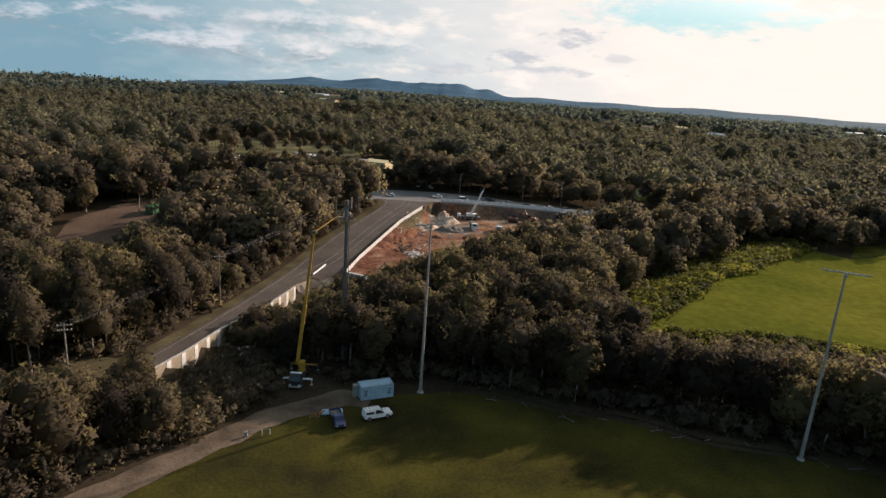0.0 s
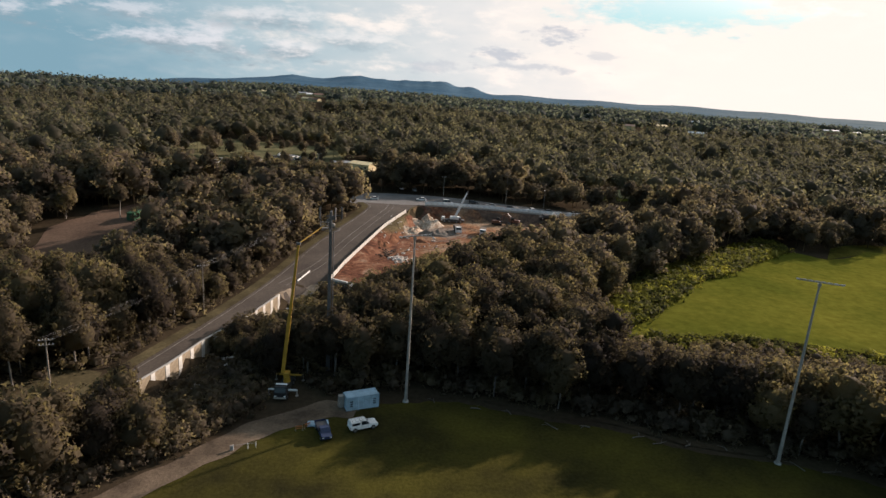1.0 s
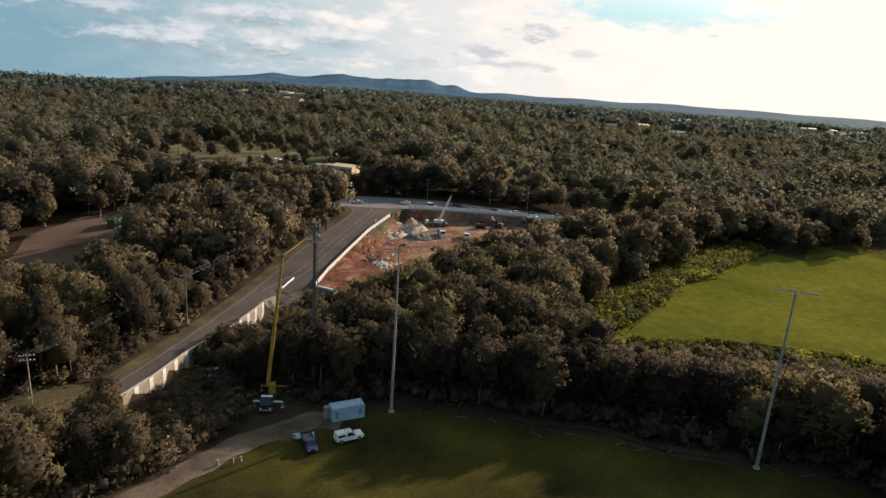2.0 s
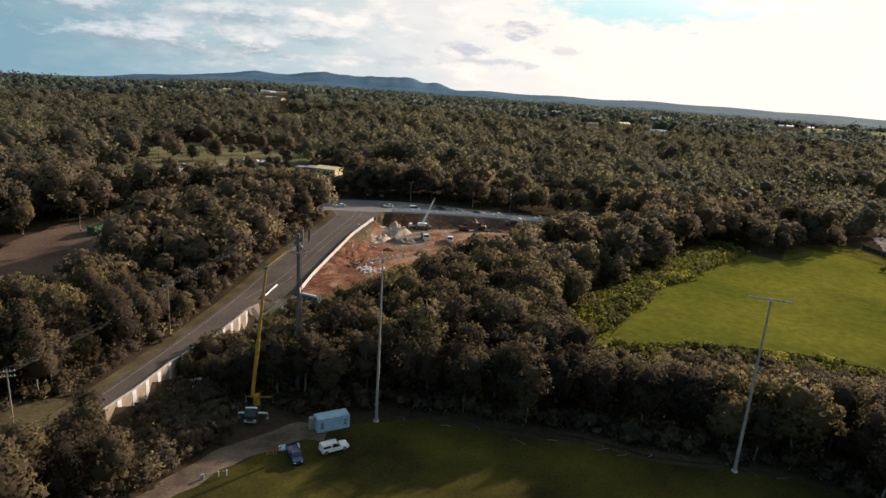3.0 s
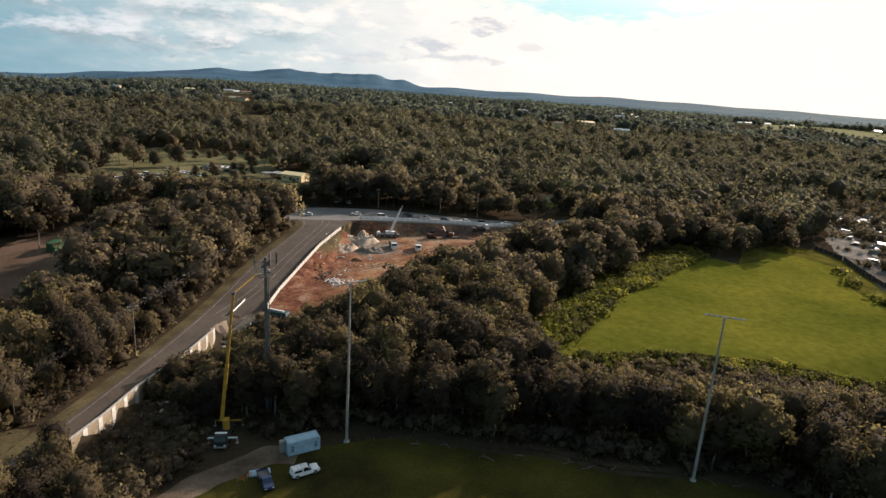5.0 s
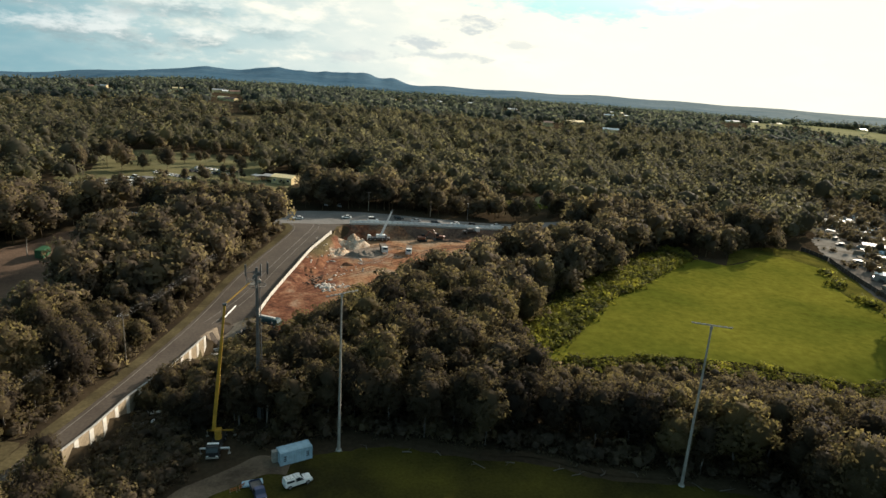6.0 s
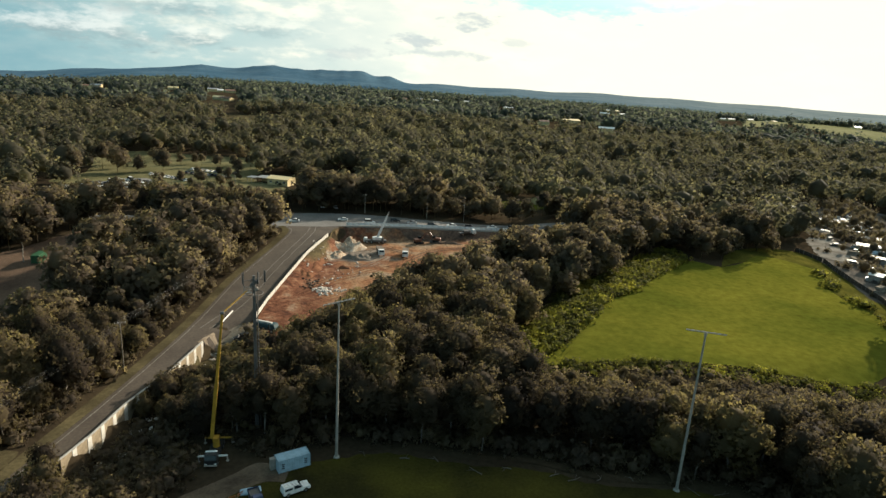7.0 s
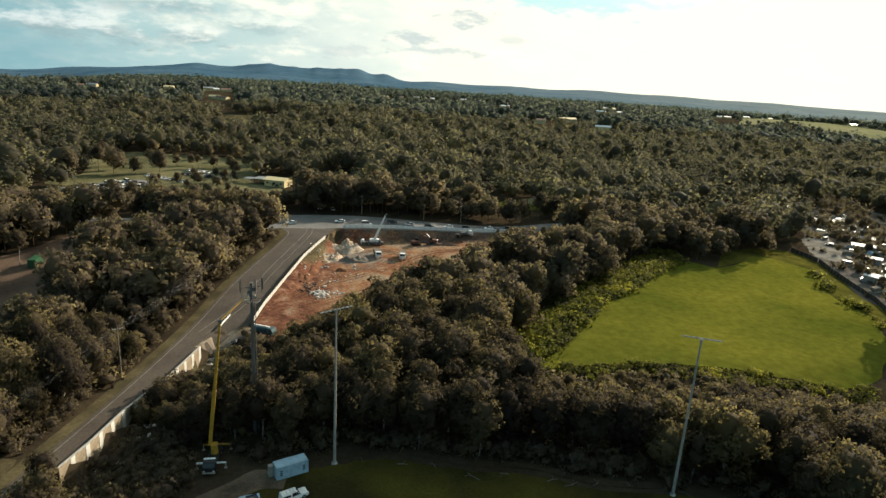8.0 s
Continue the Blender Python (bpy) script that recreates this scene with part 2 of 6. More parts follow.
# ---- mesh helpers ----
def mesh_ob(name, verts, faces, mat, smooth=False):
    me = bpy.data.meshes.new(name)
    if isinstance(verts, np.ndarray):
        verts, faces = verts.tolist(), faces.tolist() if isinstance(faces, np.ndarray) else faces
    me.from_pydata(verts, [], faces)
    me.materials.append(mat)
    if smooth:
        me.shade_smooth()
    return new(name, me)


def part(name, bm, material, parent, label=""):
    """Links a bmesh as one mesh object under a thing or under a part."""
    me = bpy.data.meshes.new(name)
    bm.to_mesh(me)
    bm.free()
    me.materials.append(material)
    ob = new(name, me)
    ob.parent = parent
    return tagged(ob, label)


def sm(a, b, v):
    t = np.clip((v - a) / (b - a), 0.0, 1.0)
    return t * t * (3 - 2 * t)


def inside(poly, x, y):
    """Which points lie in a polygon."""
    x, y = np.asarray(x, float), np.asarray(y, float)
    res = np.zeros(x.shape, bool)
    p = np.asarray(poly, float)
    q = np.roll(p, -1, 0)
    for (ax, ay), (bx, by) in zip(p, q):
        if ay == by:
            continue
        c = ((ay > y) != (by > y)) & (x < (bx - ax) * (y - ay) / (by - ay) + ax)
        res ^= c
    return res


def line_dist(pts, x, y):
    """The distance to a polyline."""
    x, y = np.asarray(x, float), np.asarray(y, float)
    best = np.full(x.shape, 1e9)
    for (ax, ay), (bx, by) in zip(pts[:-1], pts[1:]):
        dx, dy = bx - ax, by - ay
        t = np.clip(((x - ax) * dx + (y - ay) * dy) / (dx * dx + dy * dy), 0, 1)
        best = np.minimum(best, np.hypot(x - ax - t * dx, y - ay - t * dy))
    return best


def curve_pts(pts, step, closed=False):
    """Points along a smooth curve through pts, about step apart."""
    p = [Vector(q).to_3d() if len(q) == 2 else Vector(q) for q in pts]
    n = len(p)
    res = []
    for i in range(n if closed else n - 1):
        a = p[(i - 1) % n] if closed or i else p[0] * 2 - p[1]
        b, c = p[i], p[(i + 1) % n]
        d = p[(i + 2) % n] if closed or i + 2 < n else p[-1] * 2 - p[-2]
        k = max(1, int((c - b).length / step))
        for j in range(k):
            t = j / k
            res.append(0.5 * (2 * b + (c - a) * t + (2 * a - 5 * b + 4 * c - d) * t * t + (3 * b - a - 3 * c + d) * t ** 3))
    if not closed:
        res.append(p[-1])
    return [tuple(v) for v in res]


# ---- plan ----
ROAD_L = [(-78, 40), (-66, 72), (-58.5, 96), (-53.2, 116), (-48.3, 136.7), (-44.3, 155.7), (-40, 178), (-35.6, 201), (-29.5, 222), (-24, 240), (-21, 256), (-24, 264)]
ROAD_R = [(-70, 38), (-59, 70), (-52.5, 96), (-47.6, 113.5), (-45.0, 125), (-39.6, 141), (-35.8, 157), (-25.5, 172), (-19.6, 200), (-12.8, 226), (-5.2, 250), (0, 264)]
STREET_S = [(-190, 258), (-110, 257), (-60, 258), (-20, 262), (3, 265.5), (40, 268.5), (76, 273), (110, 284), (170, 300), (260, 316)]
STREET_N = [(-190, 271), (-110, 272), (-60, 278), (-24, 289), (4, 291), (40, 287), (78, 287), (110, 297), (168, 313), (258, 329)]
SITE = [(-24.0, 171), (-19, 201), (-12, 227), (-4.2, 251), (2, 263.5), (40, 267), (75, 271), (86, 262), (78, 243), (60, 223), (46, 210), (32, 199), (14, 182), (-2, 160), (-12, 150), (-21, 152)]
FIELD = [(-47, 66), (-37, 75), (-30, 84.5), (-22, 93), (-14, 98), (-9, 101), (2, 103.5), (12, 103.6), (26, 98.5), (37, 97), (48.5, 91), (62.5, 88.5), (75, 84), (95, 70), (110, 30), (90, -60), (20, -90), (-50, -70), (-70, -10), (-60, 40)]
FIELD2 = [(50.5, 136.5), (63.5, 148), (84.5, 173.5), (108, 193), (143.5, 225), (156, 218), (170, 224), (187, 235), (197, 214), (181, 187), (178, 165), (166, 146), (150, 130), (132, 121), (104, 130), (75, 135)]
CLEARING = [(-104, 163), (-92, 163), (-82, 168), (-79, 178), (-79, 194), (-74, 209), (-64, 230), (-64, 246), (-74, 252), (-88, 248), (-100, 236), (-110, 216), (-118, 196), (-114, 178)]
PASTURES = [[(1145, 1622), (1321, 1761), (1339, 1702), (850, 1073), (790, 1054), (745, 1055)], [(1308, 1638), (1201, 1387), (1130, 1204), (1067, 1046), (793, 774), (809, 859), (839, 966), (901, 1125)]]
PADDOCKS = [[(-136, 590), (-96, 584), (-66, 640), (-58, 742), (-66, 788), (-100, 760), (-128, 744)], [(-318, 800), (-290, 820), (-262, 960), (-232, 1080), (-240, 1190), (-276, 1200), (-296, 1060), (-322, 940)], [(600, 1330), (640, 1320), (720, 1530), (700, 1600), (650, 1570)]] + PASTURES
ROAD_GRASS = [(-39, 143), (-35.5, 155), (-31.5, 157), (-28, 150), (-31, 141), (-36, 132)]
SCRUB_PATCH = [(-49, 106), (-42, 123), (-30, 112), (-25.5, 99), (-30, 86), (-37, 86), (-44, 95), (-48, 101)]
GRASS_GAP = [(-71, 98), (-65, 97), (-60, 102), (-59, 109), (-68, 109)]
CAR_PARK = [(-148, 318), (-130, 319), (-112, 336), (-104, 358), (-110, 371), (-122, 366), (-134, 350), (-148, 334)]
TRACK = [(-52, 58), (-42.5, 69.3), (-34, 79.5), (-27.5, 88.5), (-20.5, 95.5), (-14, 99.5), (-9.5, 98.5)]
LAWN = [(-152, 352), (-110, 346), (-70, 334), (-40, 330), (-28, 350), (-50, 378), (-52, 420), (-56, 458), (-105, 466), (-154, 472), (-160, 430), (-148, 390)]
YARD = [(203, 205), (190, 176), (204, 158), (300, 175), (345, 290), (340, 365), (296, 356), (266, 306), (240, 268), (216, 236)]
WALL_W = [(-24.6, 172.5), (-22.2, 187), (-18.3, 203), (-12.2, 227), (-5.0, 248)]
WALL_N = [(3.0, 264.0), (40, 267.2), (75, 271.5), (92, 277)]
STRIPED = [(-50.1, 104.2), (-47.4, 113), (-44.8, 124.6), (-39.3, 140.7), (-35.6, 156.5), (-31.0, 158.5)]


def ground(x, y):
    """The height of the land."""
    x, y = np.asarray(x, float), np.asarray(y, float)
    west = 6.8 * sm(160, 266, y) + 3.6 * sm(40, 95, -x) * sm(150, 200, y) * (1 - sm(215, 300, y))
    east = 4.5 * sm(106, 136, y) - 1.2 * sm(235, 290, y)
    k = sm(5, 95, x)
    z = west * (1 - k) + east * k
    r, az = np.hypot(x, y), np.degrees(np.arctan2(x, y))
    z = z + (17 - 9 * sm(12, 26, -az)) * sm(330, 1000, r)
    z = z + 4 * np.exp(-((az + 31) / 7) ** 2) * sm(600, 1250, r) * (1 - 0.8 * sm(1300, 2200, r))
    z = z - 12 * sm(1300, 2300, r) - 26 * sm(14, 46, az) * sm(1400, 4300, r)
    z = z + 22 * sm(2600, 4300, r) + 4.0 * np.sin(az * 0.9) * sm(1500, 4000, r)
    z = z - 78 * sm(15, 27, -az) * sm(1300, 3300, r)
    z = z + 10 * np.exp(-((az - 40) / 6) ** 2) * sm(1100, 1450, r) * (1 - sm(1750, 2400, r))
    # the range on the skyline
    ridge = 1.35 * (27 * np.exp(-((az + 11.6) / 2.1) ** 2) + 24 * np.exp(-((az + 6.5) / 3.2) ** 2) + 45 * np.exp(-((az + 1.0) / 3.4) ** 2) + 8 * np.exp(-((az - 2.0) / 0.9) ** 2) + 10 * np.exp(-((az + 17) / 3) ** 2) + 9 * np.exp(-((az - 3.2) / 3.0) ** 2)) - 8 + (3.0 * np.sin(az * 3.1 + 0.6) + 1.2 * np.sin(az * 6.3)) * np.exp(-((az + 6) / 8) ** 2)
    ridge = ridge + 27 * np.exp(-((az + 6.6) / 2.4) ** 2) + 18 * np.exp(-((az - 1.6) / 1.1) ** 2) + 34 * np.exp(-((az - 4.3) / 1.1) ** 2) + 10 * sm(6, 9, az) + 13 * sm(18, 24, az) * (1 - sm(39, 44, az)) - 22 * np.exp(-((az + 17.7) / 1.8) ** 2) + 10 * np.exp(-((az + 21.7) / 1.0) ** 2)
    z = z + ridge * sm(3500, 4400, r)
    # a gully below the retaining wall
    d = line_dist(STRIPED, x, y)
    side = x > np.interp(y, [100, 113, 124.6, 140.7, 156.5, 175], [-50.5, -47.4, -44.8, -39.3, -35.6, -31])
    z = z - np.where(side, 4.2 * np.exp(-(d / 9) ** 2) * sm(90, 102, y), 0)
    # the excavation
    s = inside(SITE, x, y)
    d = np.minimum(line_dist(WALL_W, x, y), line_dist(WALL_N, x, y))
    floor = 1.2 + 0.8 * sm(230, 270, y)
    z = np.where(s, z + (np.minimum(floor, z) - z) * sm(1.0, 7.0, d), z)
    return z


def gz(x, y):
    return float(ground(x, y))


def fan(name, boundary, mat, lift=0.06, step=3.0, rings=14, label="", rough=0.0, kind="structure", centre=None):
    """A sheet laid on the land inside a boundary."""
    b = np.array(curve_pts(boundary, step, True))[:, :2]
    c = np.array(centre) if centre else b.mean(0)
    if rough:
        rs = np.random.RandomState(7)
        k = rs.normal(0, rough, len(b))
        b = b + (b - c) / np.linalg.norm(b - c, axis=1)[:, None] * k[:, None]
    n = len(b)
    v = [c]
    for i in range(1, rings + 1):
        v.extend(c + (b - c) * (i / rings) ** 0.8)
    v = np.array(v)
    z = ground(v[:, 0], v[:, 1]) + lift
    f = [(0, 1 + j, 1 + (j + 1) % n) for j in range(n)]
    for i in range(rings - 1):
        o, p = 1 + i * n, 1 + (i + 1) * n
        f += [(o + j, p + j, p + (j + 1) % n, o + (j + 1) % n) for j in range(n)]
    return tagged(mesh_ob(name, np.c_[v, z], f, mat, True), label, name.split("_")[-1], kind=kind)


def ribbon(name, left, right, mat, lift=0.08, across=6, n=60, label="", kind="structure", category=""):
    """A paved strip between two edge lines."""
    def even(pts):
        p = np.array(curve_pts(pts, 1.0))[:, :2]
        s = np.r_[0, np.cumsum(np.hypot(*np.diff(p, axis=0).T))]
        u = np.linspace(0, s[-1], n)
        return np.c_[np.interp(u, s, p[:, 0]), np.interp(u, s, p[:, 1])]
    a, b = even(left), even(right)
    v = np.concatenate([a + (b - a) * k / across for k in range(across + 1)])
    z = ground(v[:, 0], v[:, 1]) + lift
    f = []
    for k in range(across):
        o, p = k * n, (k + 1) * n
        f += [(o + j, p + j, p + j + 1, o + j + 1) for j in range(n - 1)]
    return tagged(mesh_ob(name, np.c_[v, z], f, mat, True), label, category or name, kind=kind)


def offset_line(pts, d):
    p = np.array(pts, float)
    t = np.gradient(p, axis=0)
    t /= np.linalg.norm(t, axis=1)[:, None]
    return [tuple(q) for q in p + np.c_[t[:, 1], -t[:, 0]] * d]


# ---- land ----
def axis(lo, a, b, hi, step, grow=1.09):
    mid = list(np.arange(a, b + 0.1, step))
    up, s = [], step
    while (up[-1] if up else b) < hi:
        s *= grow
        up.append((up[-1] if up else mid[-1]) + s)
    dn, s = [], step
    while (dn[-1] if dn else a) > lo:
        s *= grow
        dn.append((dn[-1] if dn else a) - s)
    return np.array(dn[::-1] + mid + up)


def make_ground():
    xs, ys = axis(-4900, -140, 230, 4900, 2.6), axis(-1500, 50, 330, 4700, 2.6)
    X, Y = np.meshgrid(xs, ys)
    Z = ground(X, Y)
    Z = Z - 0.3 * (inside(SITE, X, Y) | inside(ROAD_L + ROAD_R[::-1], X, Y) | inside(STREET_S + STREET_N[::-1], X, Y) | inside(FIELD, X, Y) | inside(FIELD2, X, Y))
    r = np.hypot(X, Y)
    # far off the tree canopy itself is the surface
    rs = np.random.RandomState(3)
    Z = Z + sm(2300, 2700, r) * (9 + rs.uniform(-4.0, 4.0, r.shape) * (1 - sm(2800, 3400, r)))
    nx, ny = len(xs), len(ys)
    v = np.c_[X.ravel(), Y.ravel(), Z.ravel()]
    idx = np.arange(nx * ny).reshape(ny, nx)
    f = np.stack([idx[:-1, :-1], idx[:-1, 1:], idx[1:, 1:], idx[1:, :-1]], -1).reshape(-1, 4)
    far = r[:-1, :-1].ravel()
    ob = mesh_ob("ground", v, f, M["litter"])
    me = ob.data
    # farther land takes leaf and range colours that have haze mixed in
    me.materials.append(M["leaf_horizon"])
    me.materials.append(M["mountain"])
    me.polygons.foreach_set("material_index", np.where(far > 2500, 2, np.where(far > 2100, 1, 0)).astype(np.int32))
    me.shade_smooth()
    return tagged(ob, "rolling bushland ground under leaf litter, reaching to a wooded range tinted haze-blue", "ground", kind="structure")


make_ground()
fan("playing_field", FIELD, M["turf"], label="mown green playing field with worn patches", step=2.0, rough=0.25, centre=(10, 30), rings=26)
fan("upper_field", FIELD2, M["turf_bright"], label="bright green mown upper playing field", step=3.0, rough=0.3, lift=0.1)
fan("clearing", CLEARING, M["bare"], label="bare brown earth clearing among trees", step=4.0, rough=0.8, lift=0.1)
fan("lawn", LAWN, M["lawn"], label="dry yellowish lawn with scattered trees", step=5.0, rough=1.0, lift=0.12)
for q in PASTURES:
    fan("pasture", q, M["pasture"], label="pale sunlit pasture beyond the woods", step=30.0, rings=8, rough=6.0, lift=0.4)
for q in PADDOCKS[:3]:
    fan("paddock", q, M["dry_grass"], label="pale dry paddock between distant woods", step=30.0, rings=8, rough=6.0, lift=0.3)
fan("yard", YARD, M["yardearth"], label="pale gravel yard of an industrial lot", step=5.0, rough=1.0, lift=0.12)
fan("concrete_slab", [(218, 236), (228, 228), (248, 256), (256, 276), (240, 272)], M["slab"], label="pale stained concrete slab in the crowded lot", step=3.0, rough=0.6, lift=0.2)
ribbon("field_margin", [(186, 160), (192.3, 178), (198.3, 196), (204.3, 212), (210, 226), (210, 244), (194, 249), (172, 240)], [(178, 160), (181, 187), (188, 200), (197, 214), (192, 226), (187, 235), (172, 226), (156, 218)], M["margin"], n=60, lift=0.09, label="rank green grass between the field and the fence", category="verge")
ribbon("road", ROAD_L, ROAD_R, M["asphalt"], n=110, label="worn grey asphalt road climbing to a junction")
ribbon("street", STREET_S, STREET_N, M["street"], n=140, lift=0.05, label="dark asphalt cross street with passing cars", category="street")
ribbon("verge", offset_line(ROAD_L, -2.8), ROAD_L, M["dry_grass"], n=110, lift=0.12, across=3, label="dry grass verge beside the road")
rj = random.Random(2)
ragged = lambda d: [(x + rj.uniform(-0.7, 0.7), y + rj.uniform(-0.7, 0.7)) for x, y, _ in curve_pts(offset_line(TRACK, d), 3.0)]
ribbon("dirt_track", ragged(-2.4), ragged(2.6), M["track"], n=90, lift=0.13, label="pale dusty gravel track along the field", category="track")


# ---- trees ----
ICO = {}


def ico(level=1):
    if level not in ICO:
        bm = bmesh.new()
        bmesh.ops.create_icosphere(bm, subdivisions=level, radius=1.0)
        ICO[level] = np.array([v.co[:] for v in bm.verts]), np.array([[v.index for v in f.verts] for f in bm.faces])
        bm.free()
    return ICO[level]


def leaf_sprays(rs, c, r, n, size, out, lean, squash=0.85):
    """n small leaf sprays round a clump at c. Their shading normals follow the clump and the bough (lean), as a mass of foliage does."""
    d = rs.normal(size=(n, 3)) + out * 0.8
    d /= np.linalg.norm(d, axis=1)[:, None]
    p = c + d * r * rs.uniform(0.55, 1.2, (n, 1)) * np.array([1, 1, squash])
    nrm = d + rs.normal(0, 0.6, (n, 3))
    nrm /= np.linalg.norm(nrm, axis=1)[:, None]
    a = np.cross(nrm, rs.normal(size=(n, 3)))
    a /= np.linalg.norm(a, axis=1)[:, None]
    b = np.cross(nrm, a)
    s = (size * rs.uniform(0.55, 1.4, (n, 1)))
    q = np.stack([p - a * s, p + a * s * 0.3 - b * s * 0.7, p + a * s * 0.5 + b * s * 0.8], 1).reshape(-1, 3)
    soft = 0.32 * d + lean + rs.normal(0, 0.12, (n, 3))
    soft /= np.linalg.norm(soft, axis=1)[:, None]
    return q, np.arange(3 * n).reshape(n, 3), np.repeat(soft, 3, 0)


def crown_mesh(seed, height, width, lobes, clumps, leaves, size, low=0.3, core=0.62, level=1):
    """A crown of a few rounded boughs, each a dark core covered with clumps of leaf sprays. Returns points, triangles, normals and the clumps' middles."""
    rs = np.random.RandomState(seed)
    V, T3, N, C = [], [], [], []
    base = 0
    ci, cf = ico(level)
    heart = np.array([0, 0, height * (low + 0.25 * (1 - low))])
    for i in range(lobes):
        R = width * (0.46 if lobes == 1 else rs.uniform(0.30, 0.40))
        rz = R * rs.uniform(0.8, 1.05) if lobes > 1 else height * (1 - low) * 0.5
        ang = 2.4 * i + rs.uniform(-0.5, 0.5)
        rad = 0.0 if lobes == 1 else (width * 0.5 - R) * (rs.uniform(0.0, 0.5) if i == 0 else rs.uniform(0.75, 1.2))
        lo, hi = height * low + rz * 0.75, height - rz
        z = hi if i == 0 else lo + max(0.0, hi - lo) * ((lobes - i) / lobes * 0.85 + rs.uniform(-0.14, 0.14))
        c0 = np.array([math.cos(ang) * rad, math.sin(ang) * rad, z])
        r3 = np.array([R, R, rz])
        k = ci * rs.uniform(0.80, 1.12, (len(ci), 1)) * r3 * core
        V.append(k + c0); T3.append(cf + base); N.append(ci); base += len(k)
        whole = (c0 - heart) / max(1.0, np.linalg.norm(c0 - heart))
        for j in range(clumps):
            dz = 1 - 1.62 * (j + 0.5) / clumps
            a = 2.4 * j + rs.uniform(-0.6, 0.6)
            f = math.sqrt(1 - dz * dz)
            d = np.array([math.cos(a) * f, math.sin(a) * f, dz])
            r = R * rs.uniform(0.30, 0.46) * (1.0 if clumps > 12 else 1.15 if clumps > 10 else 1.35)
            c = c0 + d * r3 * rs.uniform(0.74, 0.96)
            C.append(c)
            q, f3, nn = leaf_sprays(rs, c, r, leaves, size, d, 0.6 * d + 0.4 * whole)
            V.append(q); T3.append(f3 + base); N.append(nn); base += len(q)
    return np.concatenate(V), np.concatenate(T3), np.concatenate(N), C


def tube(pts, radii, sides=6):
    """A tapered tube along points."""
    V, F = [], []
    for i, (p, r) in enumerate(zip(pts, radii)):
        d = Vector(pts[min(i + 1, len(pts) - 1)]) - Vector(pts[max(i - 1, 0)])
        q = d.to_track_quat("Z", "Y")
        for s in range(sides):
            a = 2 * math.pi * s / sides
            V.append(tuple(Vector(p) + q @ Vector((math.cos(a) * r, math.sin(a) * r, 0))))
        if i:
            o = (i - 1) * sides
            F += [(o + s, o + (s + 1) % sides, o + sides + (s + 1) % sides, o + sides + s) for s in range(sides)]
    F.append(tuple(range(len(V) - sides, len(V))))
    return V, F


def trunk_mesh(seed, height, clumps, r0):
    rs = random.Random(seed)
    V, F = [], []

    def put(v, f):
        o = len(V)
        V.extend(v)
        F.extend([tuple(i + o for i in q) for q in f])
    top = Vector((rs.uniform(-0.6, 0.6), rs.uniform(-0.6, 0.6), height * 0.72))
    mids = [Vector((0, 0, -0.4)), Vector((rs.uniform(-0.15, 0.15), rs.uniform(-0.15, 0.15), height * 0.2)), top * 0.6 + Vector((rs.uniform(-0.3, 0.3), rs.uniform(-0.3, 0.3), 0)), top]
    put(*tube(mids, [r0 * 1.25, r0, r0 * 0.75, r0 * 0.3], 7))
    for c in clumps[::9]:
        c = Vector(c)
        t = rs.uniform(0.35, 0.85)
        s = mids[1].lerp(top, t)
        m = s.lerp(c, 0.5) + Vector((0, 0, 0.25))
        put(*tube([s, m, c], [r0 * 0.36, r0 * 0.24, r0 * 0.08], 4))
    return V, F


TREE_KINDS = []   # (trunk mesh, crown mesh, height)
for i, (h, w, n, low) in enumerate([(14.0, 9.6, 5, 0.22), (16.5, 10.2, 6, 0.26), (12.0, 9.4, 5, 0.18), (15.0, 8.6, 5, 0.2), (10.0, 8.4, 4, 0.06), (17.5, 8.6, 4, 0.44), (13.0, 10.4, 6, 0.2)]):
    v, t3, nn, cl = crown_mesh(20 + i, h, w, n, 15, 36, 0.31, low, 0.70, 2)
    cm = bpy.data.meshes.new("crown")
    cm.from_pydata(v.tolist(), [], t3.tolist())
    cm.materials.append(M["leaf"])
    cm.shade_smooth()
    cm.normals_split_custom_set_from_vertices(nn.tolist())
    tv, tf = trunk_mesh(50 + i, h, cl, h * 0.014)
    tm = bpy.data.meshes.new("trunk")
    tm.from_pydata([tuple(p) for p in tv], [], tf)
    tm.materials.append(M["bark"])
    tm.shade_smooth()
    TREE_KINDS.append((tm, cm, h))


def gum_tree(x, y, height, turn, kind, label="", group="bush gum trees"):
    tm, cm, h = TREE_KINDS[kind]
    tr = new("gum_tree")
    s = height / h
    for nm, me in (("trunk", tm), ("crown", cm)):
        o = new(nm, me)
        o.parent = tr
    w = s * ((0.74 + 0.2 * ((x * 0.37 + y * 0.53) % 1.0)) if x < -40 and height > 10 else 1.0)
    tr.location, tr.rotation_euler, tr.scale = (x, y, gz(x, y) - 0.1), (0, 0, turn), (w, w, s)
    return tagged(tr, label or "olive-green gum tree with a pale trunk and clumped crown", "tree", group)


